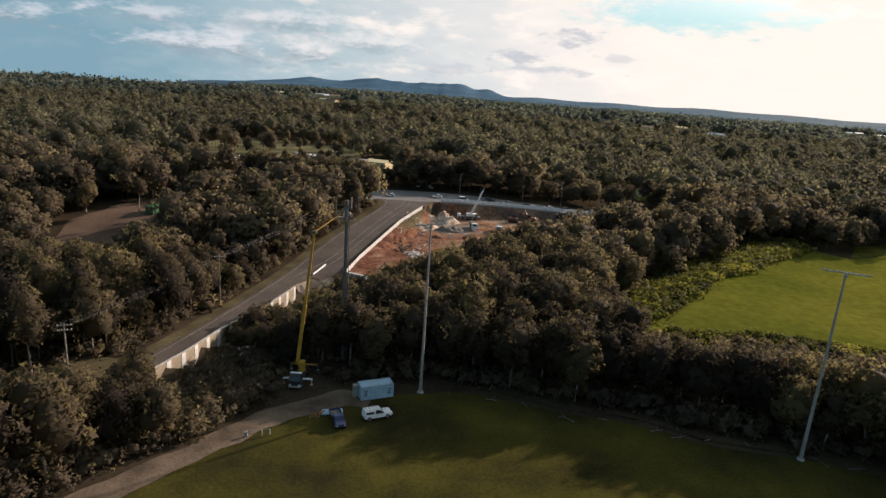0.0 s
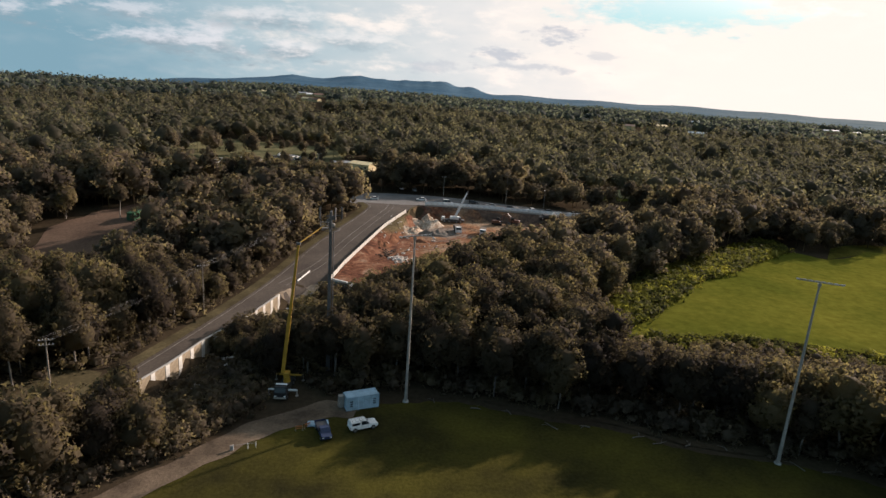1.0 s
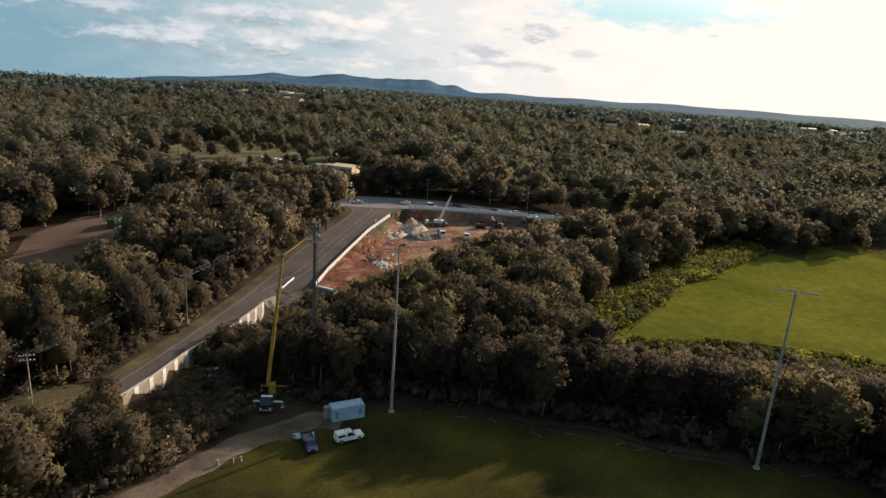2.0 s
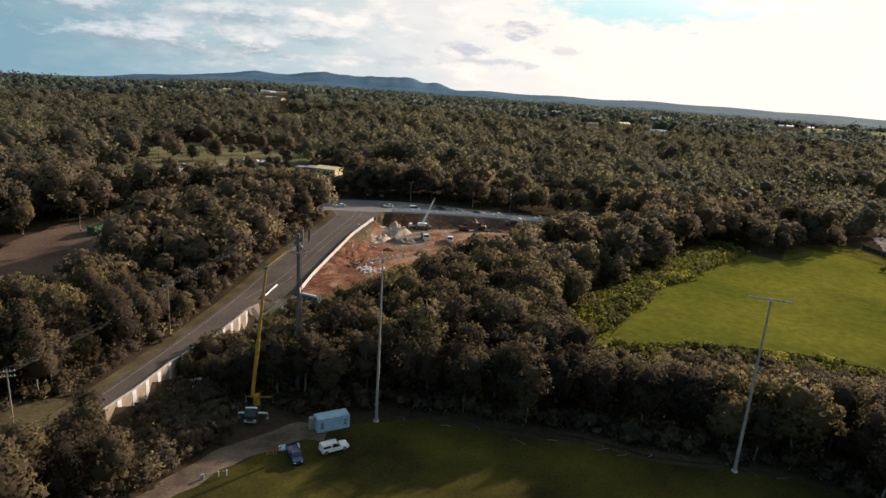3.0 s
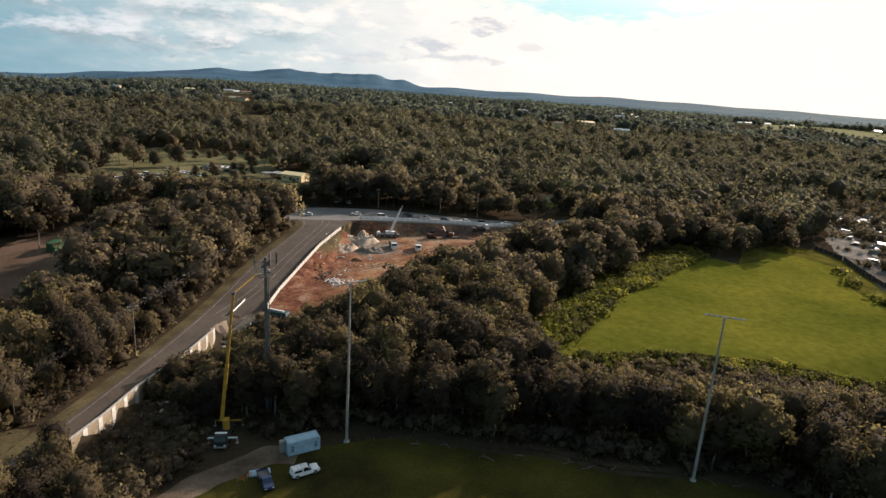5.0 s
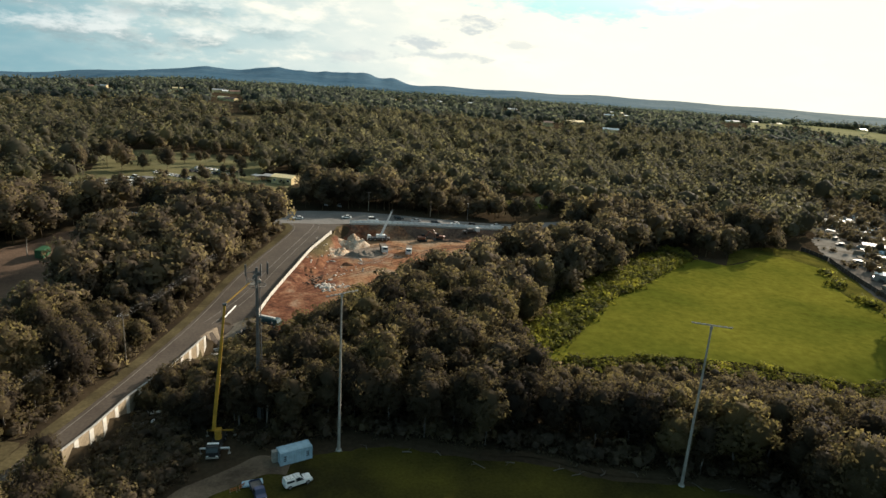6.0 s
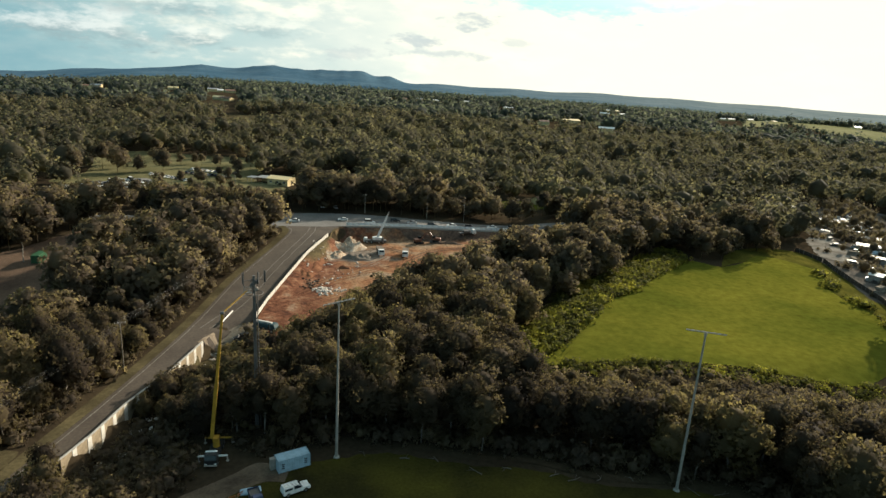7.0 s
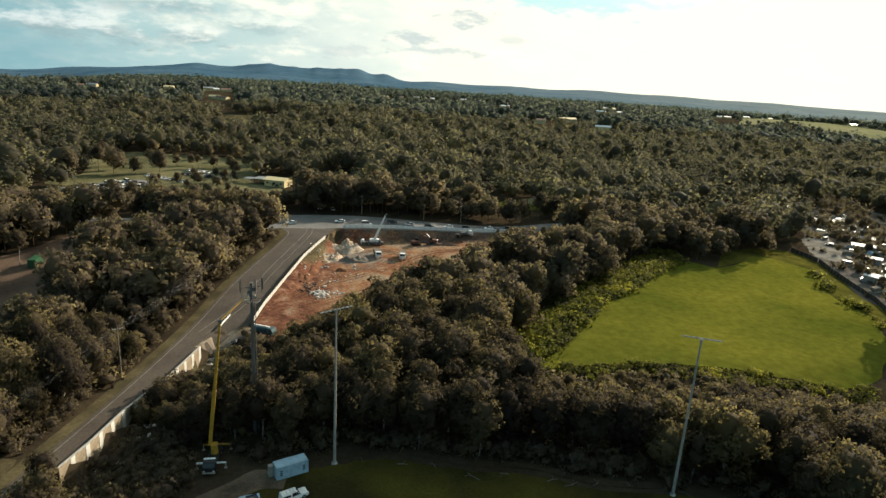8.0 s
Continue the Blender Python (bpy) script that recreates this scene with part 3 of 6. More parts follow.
def woods(name, spots, protos, mat, label):
    """Many trees as one object: spots of x, y, height, turn, kind."""
    V, N, F3, F4, base = [], [], [], [], 0
    for x, y, z, h, a, k in spots:
        v, t3, q4, nn, hh = protos[int(k)]
        s = h / hh
        wide = s * (0.85 + 0.4 * ((x * 0.137 + y * 0.071) % 1.0))
        c, sn = math.cos(a), math.sin(a)
        V.append(np.c_[(v[:, 0] * c - v[:, 1] * sn) * wide + x, (v[:, 0] * sn + v[:, 1] * c) * wide + y, v[:, 2] * s + z])
        N.append(np.c_[nn[:, 0] * c - nn[:, 1] * sn, nn[:, 0] * sn + nn[:, 1] * c, nn[:, 2]])
        F3.append(t3 + base); F4.append(q4 + base)
        base += len(v)
    V = np.concatenate(V)
    t3, q4 = np.concatenate(F3), np.concatenate(F4)
    me = bpy.data.meshes.new(name)
    me.vertices.add(len(V)); me.vertices.foreach_set("co", V.astype(np.float32).ravel())
    loops = np.concatenate([t3.ravel(), q4.ravel()]).astype(np.int32)
    starts = np.concatenate([np.arange(len(t3)) * 3, len(t3) * 3 + np.arange(len(q4)) * 4]).astype(np.int32)
    me.loops.add(len(loops)); me.loops.foreach_set("vertex_index", loops)
    me.polygons.add(len(starts)); me.polygons.foreach_set("loop_start", starts)
    me.update(calc_edges=True)
    me.shade_smooth()
    me.normals_split_custom_set_from_vertices(np.concatenate(N).tolist())
    me.materials.append(mat)
    return tagged(new(name, me), label, "woods", kind="stuff")


def proto(seed, h, w, lobes, clumps, leaves, size, low, trunk=True, core=0.62, level=1):
    v, t3, nn, cl = crown_mesh(seed, h, w, lobes, clumps, leaves, size, low, core, level)
    q4 = np.zeros((0, 4), int)
    if trunk:
        tv, tf = tube([(0, 0, -0.5), (0.2, 0.1, h * 0.6)], [h * 0.012, h * 0.006], 4)
        q4 = np.array(tf[:-1]) + len(v)
        v = np.concatenate([v, np.array(tv)])
        nn = np.concatenate([nn, np.zeros((len(tv), 3))])
    return v, t3, q4, nn, h


MID = [proto(80 + i, h, w, n, 14, 22, 0.54, low, True, 0.7, 2) for i, (h, w, n, low) in enumerate([(14, 10.8, 3, 0.08), (16, 11.6, 4, 0.14), (12, 10.6, 2, 0.04), (15, 9.8, 3, 0.10), (17, 10.4, 3, 0.28)])]
FAR = [proto(120 + i, h, w, n, 12 if n == 1 else 8, 14 if n == 1 else 10, 0.68, low, False, 0.76, 1) for i, (h, w, n, low) in enumerate([(14, 12, 1, 0.06), (15, 13.5, 2, 0.1), (12, 12.5, 1, 0.0), (15, 11, 1, 0.1), (13, 13.5, 2, 0.0)])]
DIM = [proto(140 + i, h, w, 1, 5, 4, 1.7, low, False, 0.82, 1) for i, (h, w, low) in enumerate([(13, 14, 0.0), (15, 15, 0.1), (12, 16, 0.0)])]


def scatter(seed, x0, x1, y0, y1, cell, keep):
    """Jittered grid of spots where keep(x, y) is true."""
    rs = np.random.RandomState(seed)
    X, Y = np.meshgrid(np.arange(x0, x1, cell), np.arange(y0, y1, cell))
    x = X.ravel() + rs.uniform(-0.45, 0.45, X.size) * cell
    y = Y.ravel() + rs.uniform(-0.45, 0.45, X.size) * cell
    k = keep(x, y)
    return x[k], y[k], rs


def grove(x, y, size):
    """Patches of taller and of lower growth, 0 to 1."""
    return 0.5 + 0.25 * (np.sin(x / size + 1.3 * np.sin(y / size * 0.7)) + np.sin(y / size * 1.1 + 1.7 * np.sin(x / size * 0.6 + 2)))


def in_view(x, y, margin=6.0):
    az = np.degrees(np.arctan2(x, y))
    return (az > -37.5 - margin) & (az < 47 + margin)


ROAD_AREA, STREET_AREA = ROAD_L + ROAD_R[::-1], STREET_S + STREET_N[::-1]


FAR_HOUSES = [(-180, 985), (-168, 975), (-249, 1300), (-214, 1283), (-232, 1290), (-323, 1301), (-497, 1330), (-470, 1325), (117, 1583), (160, 1610), (205, 1640), (250, 1660), (300, 1690), (350, 1730), (400, 1765), (447, 1792), (353, 1298), (354, 912), (340, 905), (288, 858), (353, 787), (574, 1300), (620, 1310), (1283, 1684), (937, 1384), (929, 1396), (1227, 1718), (1103, 1183), (860, 1860), (820, 1840)]


def house_gap(x, y):
    """Open ground round each distant house, wider on its south side."""
    res = np.zeros(np.shape(x), bool)
    for q in PADDOCKS:
        res |= inside(q, x, y)
    for hx, hy in FAR_HOUSES:
        r = math.hypot(hx, hy)
        u, v = ((x - hx) * hx + (y - hy) * hy) / r, ((x - hx) * hy - (y - hy) * hx) / r
        res |= (u < 16) & (u > np.where(r > 1000, -0.24, -0.17) * r) & (np.abs(v) < 21)
    return res


def tree_ok(x, y):
    open_ = (inside(FIELD, x, y) | inside(FIELD2, x, y) | inside(SITE, x, y) | inside(ROAD_AREA, x, y) | inside(STREET_AREA, x, y) | inside(CLEARING, x, y) | inside(YARD, x, y) | inside(CAR_PARK, x, y) | inside(GRASS_GAP, x, y) | inside(ROAD_GRASS, x, y))
    near = np.minimum.reduce([line_dist(ROAD_L, x, y) - 4.5, line_dist(ROAD_R, x, y) - 1.5, line_dist(STREET_N, x, y) - 4, line_dist(STREET_S, x, y) - 2, line_dist(TRACK, x, y) - 5.0, line_dist([(-23.3, 109), (-22.7, 98)], x, y) - 3.8])
    edge2 = line_dist(FIELD2 + FIELD2[:1], x, y) - np.where((x < 148) & (y > 138), 13.0, 6.5)
    behind = (y < 62)
    open_ |= inside([(190, 238), (197, 214), (181, 187), (178, 165), (190, 120), (330, 150), (240, 268), (212, 252)], x, y)
    near = np.minimum.reduce([near, line_dist(FIELD[4:13], x, y) - 4.0, line_dist([(-13, 99), (-4, 104), (2, 106)], x, y) - 5.0])
    return ~open_ & (near > 0) & (edge2 > 0) & ~behind & ~house_gap(x, y)


def thin(x, y):
    """Open lawns keep only a few trees."""
    return inside(LAWN, x, y) | inside([(80, 300), (100, 300), (122, 326), (124, 352), (96, 358), (88, 340)], x, y) | inside([(250, 372), (262, 366), (284, 380), (276, 396), (252, 394)], x, y)


# near belt, every tree a thing of its own
def near_zone(x, y):
    return (np.hypot(x, y - 20) < 150) & (y > 62) & (y < 172)


def most_height(x, y):
    """Growth before the upper field and the retaining wall is low."""
    d2 = line_dist(FIELD2[10:] + FIELD2[:2], x, y)
    lim = np.where((y < 140) & (x > 42), 0.5 + 0.38 * d2, 99.0)
    dw = line_dist(STRIPED[:5], x, y)
    da = line_dist([(-35, 157), (-25, 170), (-21, 186)], x, y)
    lim = np.minimum(lim, np.where(y < 172, 1.0 + 0.42 * da, 99.0))
    dc = line_dist(CLEARING[:4], x, y)
    lim = np.minimum(lim, np.where((x < -76) & (x > -104) & (y < 175), 4.0 + 0.40 * dc, 99.0))
    dg = line_dist([(-70, 101), (-60, 106)], x, y)
    lim = np.minimum(lim, np.where((x < -44) & (np.hypot(x, y) < 121), 2.0 + 0.42 * dg, 99.0))
    dq = line_dist([(78, 243), (60, 223), (46, 210), (32, 199), (14, 182), (-2, 160)], x, y)
    lim = np.minimum(lim, np.where((x > -6) & (x < 92) & (y > 140) & (y < 245), 11.5 + 0.42 * dq, 99.0))
    de = line_dist(FIELD[3:13], x, y)
    lim = np.minimum(lim, np.where((x > -30) & (x < 74), 9.6 + 3.2 * np.exp(-((x - 21) / 9) ** 2) + 0.38 * de, 99.0))
    lim = np.minimum(lim, np.where(inside(SCRUB_PATCH, x, y), 3.5, 99.0))
    return np.minimum(lim, np.where((x > -47) & (y > 92) & (y < 160), 2.0 + 0.38 * dw, 99.0))


def front_height(x, y):
    """Low trees before the car park and the house on the lawn."""
    ds = line_dist([(3, 265.5), (40, 268.5), (76, 273), (104, 283)], x, y)
    lows = np.where((y < np.interp(x, [0, 40, 76, 100], [265.5, 268.5, 273, 280])) & (x > 0) & (x < 108), 2.0 + 0.25 * ds, 99.0)
    low = np.where(inside([(60, 236), (96, 244), (112, 296), (80, 290)], x, y), 5.0, 99.0)
    low = np.minimum(low, lows)
    low = np.minimum(low, np.where(inside([(-62, 318), (-22, 318), (-14, 372), (-62, 380)], x, y) | inside([(-40, 352), (-22, 352), (14, 388), (2, 408), (-40, 378)], x, y), 3.0, 99.0))
    return np.minimum(low, np.where(inside([(-175, 272), (-110, 273), (-60, 274), (-20, 282), (-24, 356), (-60, 352), (-150, 320)], x, y), 6.0 + 3.5 * ((x * 0.31 + y * 0.17) % 1.0), 99.0))


x, y, rs = scatter(11, -40, 150, 60, 175, 6.4, lambda x, y: tree_ok(x, y) & near_zone(x, y) & in_view(x, y))
xw, yw, rs = scatter(17, -130, -40, 60, 175, 5.3, lambda x, y: tree_ok(x, y) & near_zone(x, y) & in_view(x, y))
x, y = np.r_[x, xw], np.r_[y, yw]
lim = most_height(x, y)
for i in range(len(x)):
    h = rs.uniform(13.0, 18.0) if x[i] > -28 else rs.uniform(15.0, 19.0) if rs.uniform(0, 1) < 0.42 else rs.uniform(8.0, 12.5)
    turn, kind = rs.uniform(0, 6.28), int(rs.choice([0, 1, 2, 3, 5, 6] if x[i] < -40 and y[i] > 125 else [0, 1, 2, 3, 6]))
    if lim[i] < 4.0:
        continue
    if lim[i] < 10:
        gum_tree(x[i], y[i], min(h, lim[i]), turn, 4, "low bushy young gum tree with olive foliage", "young trees")
    else:
        gum_tree(x[i], y[i], min(h, lim[i]), turn, kind)
print("near trees", len(x))
x, y, rs = scatter(12, -420, 620, 100, 620, 7.3, lambda x, y: tree_ok(x, y) & ~near_zone(x, y) & in_view(x, y) & (np.hypot(x, y) < 330) & (~thin(x, y)))
big = np.where((x < -26) & (x > -76) & (y < 262), rs.uniform(14, 19.5, len(x)), np.where(rs.uniform(0, 1, len(x)) < 0.3, rs.uniform(15, 19.5, len(x)), rs.uniform(8, 13, len(x)) + 3 * grove(x, y, 16.0)))
big = np.minimum(big, front_height(x, y))
woods("woodland", np.c_[x, y, ground(x, y), np.minimum(big, most_height(x, y)), rs.uniform(0, 6.28, len(x)), rs.randint(0, 5, len(x))], MID, M["leaf_wood"], "dense olive-green gum woodland of mixed crowns")
print("mid", len(x))
x, y, rs = scatter(13, -900, 1000, 250, 1000, 10.0, lambda x, y: tree_ok(x, y) & in_view(x, y) & (np.hypot(x, y) >= 330) & (np.hypot(x, y) < 820) & (~thin(x, y)) & (np.sin(x * 12.9898 + y * 78.233) < 0.86))
woods("far_woodland", np.c_[x, y, ground(x, y), np.minimum(np.where(rs.uniform(0, 1, len(x)) < 0.22, rs.uniform(16, 20, len(x)), rs.uniform(8.5, 11, len(x)) + 5 * grove(x, y, 24.0)), front_height(x, y)), rs.uniform(0, 6.28, len(x)), rs.randint(0, 5, len(x))], FAR, M["leaf_hill"], "farther olive woodland canopy stretching over low hills")
LAWN_TREES = [(-116, 420, 8), (-95, 426, 8), (-89, 417, 9), (-80, 419, 8.5), (-70, 424, 8), (-122, 432, 9), (-104, 424, 7), (-119, 388, 11), (-142, 412, 13), (-132, 402, 12), (-148, 424, 14), (-64, 400, 9), (-58, 412, 11), (-73, 388, 6), (-60, 374, 7), (-78, 360, 8), (-86, 350, 9), (-96, 342, 9), (-66, 352, 7), (-58, 341, 6), (-100, 366, 5), (-110, 452, 10), (-90, 456, 11), (-128, 458, 12), (-70, 452, 11), (-142, 396, 16), (-131, 388, 15), (-152, 380, 16), (-108, 398, 14), (-145, 366, 13), (-64, 366, 9), (-82, 372, 8)]
x, y, h = np.array(LAWN_TREES, float).T
rs = np.random.RandomState(16)
woods("lawn_copse", np.c_[x, y, ground(x, y), h, rs.uniform(0, 6.28, len(x)), rs.randint(0, 5, len(x))], MID, M["leaf_wood"], "scattered dark gum trees on the dry lawn")
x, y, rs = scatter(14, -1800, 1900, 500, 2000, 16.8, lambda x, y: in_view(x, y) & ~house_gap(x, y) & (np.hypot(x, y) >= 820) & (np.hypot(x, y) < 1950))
woods("distant_woodland", np.c_[x, y, ground(x, y), np.where(rs.uniform(0, 1, len(x)) < 0.2, rs.uniform(16, 20, len(x)), rs.uniform(8.5, 10.5, len(x)) + 5 * grove(x, y, 38.0)) * np.where((np.degrees(np.arctan2(x, y)) > 33) & (np.hypot(x, y) > 1000) & (np.hypot(x, y) < 1600), 0.5, 1.0), rs.uniform(0, 6.28, len(x)), rs.randint(0, 3, len(x))], DIM, M["leaf_far"], "distant dark woodland canopy towards the horizon, tinted with haze")
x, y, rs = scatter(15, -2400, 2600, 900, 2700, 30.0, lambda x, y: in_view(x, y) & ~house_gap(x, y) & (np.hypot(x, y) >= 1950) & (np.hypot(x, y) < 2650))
woods("horizon_woodland", np.c_[x, y, ground(x, y), rs.uniform(12, 22, len(x)), rs.uniform(0, 6.28, len(x)), rs.randint(0, 3, len(x))], DIM, M["leaf_horizon"], "woodland canopy near the horizon, tinted with bluish haze")


# ---- undergrowth ----
SHRUB = [proto(160 + i, h, w, 1, 9, 9, 0.34, -0.1, False) for i, (h, w) in enumerate([(2.0, 3.8), (2.6, 4.4), (1.6, 3.6)])]


SCRUB = [proto(170 + i, h, w, n, 13, 11, 0.24, -0.05, False) for i, (h, w, n) in enumerate([(4.0, 4.6, 2), (3.4, 5.0, 2), (4.6, 4.2, 1)])]


def thicket(name, x, y, rs, h0, h1, mat, label, kinds=None):
    return woods(name, np.c_[x, y, ground(x, y) - 0.2, rs.uniform(h0, h1, len(x)), rs.uniform(0, 6.28, len(x)), rs.randint(0, 3, len(x))], kinds or SHRUB, mat, label)


EDGE2 = FIELD2 + FIELD2[:1]
x, y, rs = scatter(21, 40, 210, 105, 245, 1.8, lambda x, y: ~inside(FIELD2, x, y) & (line_dist(EDGE2, x, y) < np.where(y < 140, 6.0, np.where(x < 150, 14.5, 2.0))) & (line_dist(EDGE2, x, y) > 0.0) & ~((x > 138) & (y < 150)) & ~((x > 146) & (y > 212)) & ((x < 150) | (np.sin(y * 0.9) + np.sin(y * 0.37) > 0.1)))
far_side = y > 138
thicket("shrub_belt", x[far_side], y[far_side], rs, 1.1, 2.6, M["leaf_shrub"], "bright yellow-green rank shrubs and vines edging the field")
thicket("vine_belt", x[~far_side], y[~far_side], rs, 0.7, 1.6, M["leaf_shrub"], "low mat of yellow-green vines along the field edge")
x, y, rs = scatter(22, -75, 120, 64, 175, 4.5, lambda x, y: tree_ok(x, y) & (line_dist(SITE, x, y) > 2))
thicket("undergrowth", x, y, rs, 1.2, 2.8, M["leaf_wood"], "dark scrubby undergrowth beneath the gum trees")


x, y, rs = scatter(24, -62, -26, 60, 108, 2.6, lambda x, y: (line_dist(TRACK, x, y) > 3.6) & (line_dist(TRACK, x, y) < 11) & ~inside(FIELD, x, y) & ~inside(ROAD_AREA, x, y) & (x < np.interp(y, [55, 70, 89, 108], [-54, -42, -28, -27])))
thicket("track_scrub", x, y, rs, 1.8, 4.4, M["leaf_wood"], "dense dark scrub crowding the gravel track", SCRUB)


x, y, rs = scatter(25, -140, -34, 248, 258, 2.8, lambda x, y: (line_dist(STREET_S, x, y) > 2.0) & (line_dist(STREET_S, x, y) < 7) & ~inside(ROAD_AREA, x, y) & ~inside(STREET_AREA, x, y) & (line_dist(ROAD_L, x, y) > 6))
thicket("roadside_scrub", x, y, rs, 2.0, 4.6, M["leaf_wood"], "dark scrub along the side of the cross street", SCRUB)


x, y, rs = scatter(26, -80, -24, 92, 256, 2.9, lambda x, y: (x < np.interp(y, [b for a, b in ROAD_L[:-1]], [a for a, b in ROAD_L[:-1]])) & (line_dist(ROAD_L, x, y) > 4.4) & (line_dist(ROAD_L, x, y) < 10) & ~inside(CLEARING, x, y) & ~inside(GRASS_GAP, x, y))
thicket("road_thicket", x, y, rs, 1.4, 4.4, M["leaf_wood"], "dark scrub under the trees beside the climbing road", SCRUB)
x, y, rs = scatter(27, -52, -22, 88, 126, 2.7, lambda x, y: inside(SCRUB_PATCH, x, y) & (line_dist(STRIPED, x, y) > 3.2) & (line_dist(TRACK, x, y) > 3.4) & (line_dist([(-23.3, 109), (-22.7, 98)], x, y) > 4.0))
thicket("gully_scrub", x, y, rs, 1.6, 3.8, M["leaf_wood"], "low dark scrub filling the gully below the wall", SCRUB)


# a dense thicket along the wood's edge by the field
EDGE1 = FIELD[5:13]
x, y, rs = scatter(23, -14, 90, 78, 112, 2.4, lambda x, y: ~inside(FIELD, x, y) & (line_dist(EDGE1, x, y) > 4.2) & (line_dist(EDGE1, x, y) < 9) & (line_dist([(-13, 99), (-4, 104), (2, 106)], x, y) > 4.0) & (line_dist(TRACK, x, y) > 5) & ~((x < -3) & (y < 105)))
thicket("edge_thicket", x, y, rs, 2.2, 5.0, M["leaf_wood"], "dense dark scrub along the edge of the wood", SCRUB)


# ---- building blocks ----
def box(bm, c, s, rot=None, bevel=0.0):
    """A box of size s about c, in bm; its edges may be rounded off."""
    m = Matrix.Translation(c) @ (rot.to_4x4() if rot else Matrix()) @ Matrix.Diagonal((*s, 1))
    r = bmesh.ops.create_cube(bm, size=1.0, matrix=m)
    if bevel:
        es = list({e for v in r["verts"] for e in v.link_edges})
        bmesh.ops.bevel(bm, geom=es, offset=bevel, segments=1, affect="EDGES")


def rod(bm, a, b, r0, r1=None, seg=8):
    a, b = Vector(a), Vector(b)
    m = Matrix.Translation((a + b) / 2) @ (b - a).to_track_quat("Z", "Y").to_matrix().to_4x4()
    bmesh.ops.create_cone(bm, cap_ends=True, segments=seg, radius1=r0, radius2=r0 if r1 is None else r1, depth=(b - a).length, matrix=m)


def prism(bm, outline, y0, y1, top_in=0.0, bevel=0.0):
    """A side outline of x, z drawn out in y; top_in: how far the upper points lean in."""
    zs = [p[1] for p in outline]
    lo, hi = min(zs), max(zs)
    rings = []
    for y, s in ((y0, 1), (y1, -1)):
        rings.append([bm.verts.new((x, y + s * top_in * (z - lo) / (hi - lo), z)) for x, z in outline])
    n = len(outline)
    fs = [bm.faces.new(rings[0]), bm.faces.new(rings[1][::-1])]
    for i in range(n):
        fs.append(bm.faces.new((rings[0][i], rings[1][i], rings[1][(i + 1) % n], rings[0][(i + 1) % n])))
    bmesh.ops.recalc_face_normals(bm, faces=fs)
    if bevel:
        bmesh.ops.bevel(bm, geom=list({e for f in fs for e in f.edges}), offset=bevel, segments=2, affect="EDGES")


def thing(name, label, category, group="", kind=""):
    return tagged(new(name), label, category, group, kind)


def put(ob, x, y, turn=0.0, lift=0.0, z=None):
    ob.location, ob.rotation_euler = (x, y, (gz(x, y) if z is None else z) + lift), (0, 0, radians(turn))
    return ob


M["white"] = painted("white_paint", (0.78, 0.78, 0.76))
M["black"] = painted("black_paint", (0.02, 0.021, 0.023), wear=0.1)
M["silver"] = painted("silver_paint", (0.45, 0.46, 0.47), metal=0.4)
M["rust"] = painted("faded_plant_orange", (0.15, 0.062, 0.035), wear=0.3)
M["navy"] = painted("navy_paint", (0.02, 0.035, 0.085))
M["yellow"] = painted("crane_yellow", (0.43, 0.24, 0.03))
M["orange"] = painted("plant_orange", (0.36, 0.12, 0.04))
M["paleblue"] = painted("pale_blue_steel", (0.33, 0.47, 0.56), rough=0.55)
M["green"] = painted("green_steel", (0.025, 0.09, 0.04))
M["teal"] = painted("teal_paint", (0.018, 0.06, 0.07))
M["cream"] = painted("cream_render", (0.66, 0.52, 0.27), rough=0.8)
M["roofcream"] = painted("cream_roof_sheet", (0.80, 0.64, 0.34), rough=0.5)
M["roofgrey"] = painted("grey_roof_sheet", (0.36, 0.37, 0.38), rough=0.45, metal=0.3)
M["roofwhite"] = painted("white_roof_sheet", (0.75, 0.75, 0.73), rough=0.45)
M["roofbrown"] = painted("brown_tile_roof", (0.17, 0.1, 0.07), rough=0.8)
M["tyre"] = flat_mat("tyre_rubber", (0.012, 0.012, 0.012), 0.85)
M["rim"] = flat_mat("wheel_alloy", (0.5, 0.5, 0.5), 0.35, 0.9)
M["glass"] = flat_mat("dark_window_glass", (0.012, 0.016, 0.02), 0.08)
M["lampglass"] = flat_mat("lamp_glass", (0.7, 0.7, 0.66), 0.1)
M["redglass"] = flat_mat("red_lamp_glass", (0.3, 0.01, 0.01), 0.2)
M["galv"] = two_scale("galvanised_steel", (0.27, 0.245, 0.215), (0.40, 0.36, 0.315), 0.5, 5.0, rough=0.65, metal=0.05, bump=0.05, spec=0.2)
M["dullsteel"] = two_scale("dull_grey_steel", (0.095, 0.09, 0.087), (0.165, 0.157, 0.15), 0.5, 5.0, rough=0.6, metal=0.3, bump=0.05, spec=0.4)
M["timber"] = two_scale("weathered_pole_timber", (0.2, 0.165, 0.13), (0.36, 0.31, 0.25), 0.5, 7.0, bump=0.4)
M["logwood"] = two_scale("dry_grey_wood", (0.10, 0.085, 0.068), (0.2, 0.17, 0.14), 0.8, 7.0, bump=0.5)
M["beige"] = two_scale("beige_wall_panel", (0.26, 0.21, 0.145), (0.38, 0.31, 0.22), 0.4, 3.0, bump=0.3)
M["mesh"] = painted("pale_blue_white_mesh", (0.80, 0.84, 0.85), rough=0.6, wear=0.35)
M["hoard"] = two_scale("dusty_white_hoarding", (0.55, 0.52, 0.46), (0.74, 0.71, 0.65), 0.4, 3.0, bump=0.2)
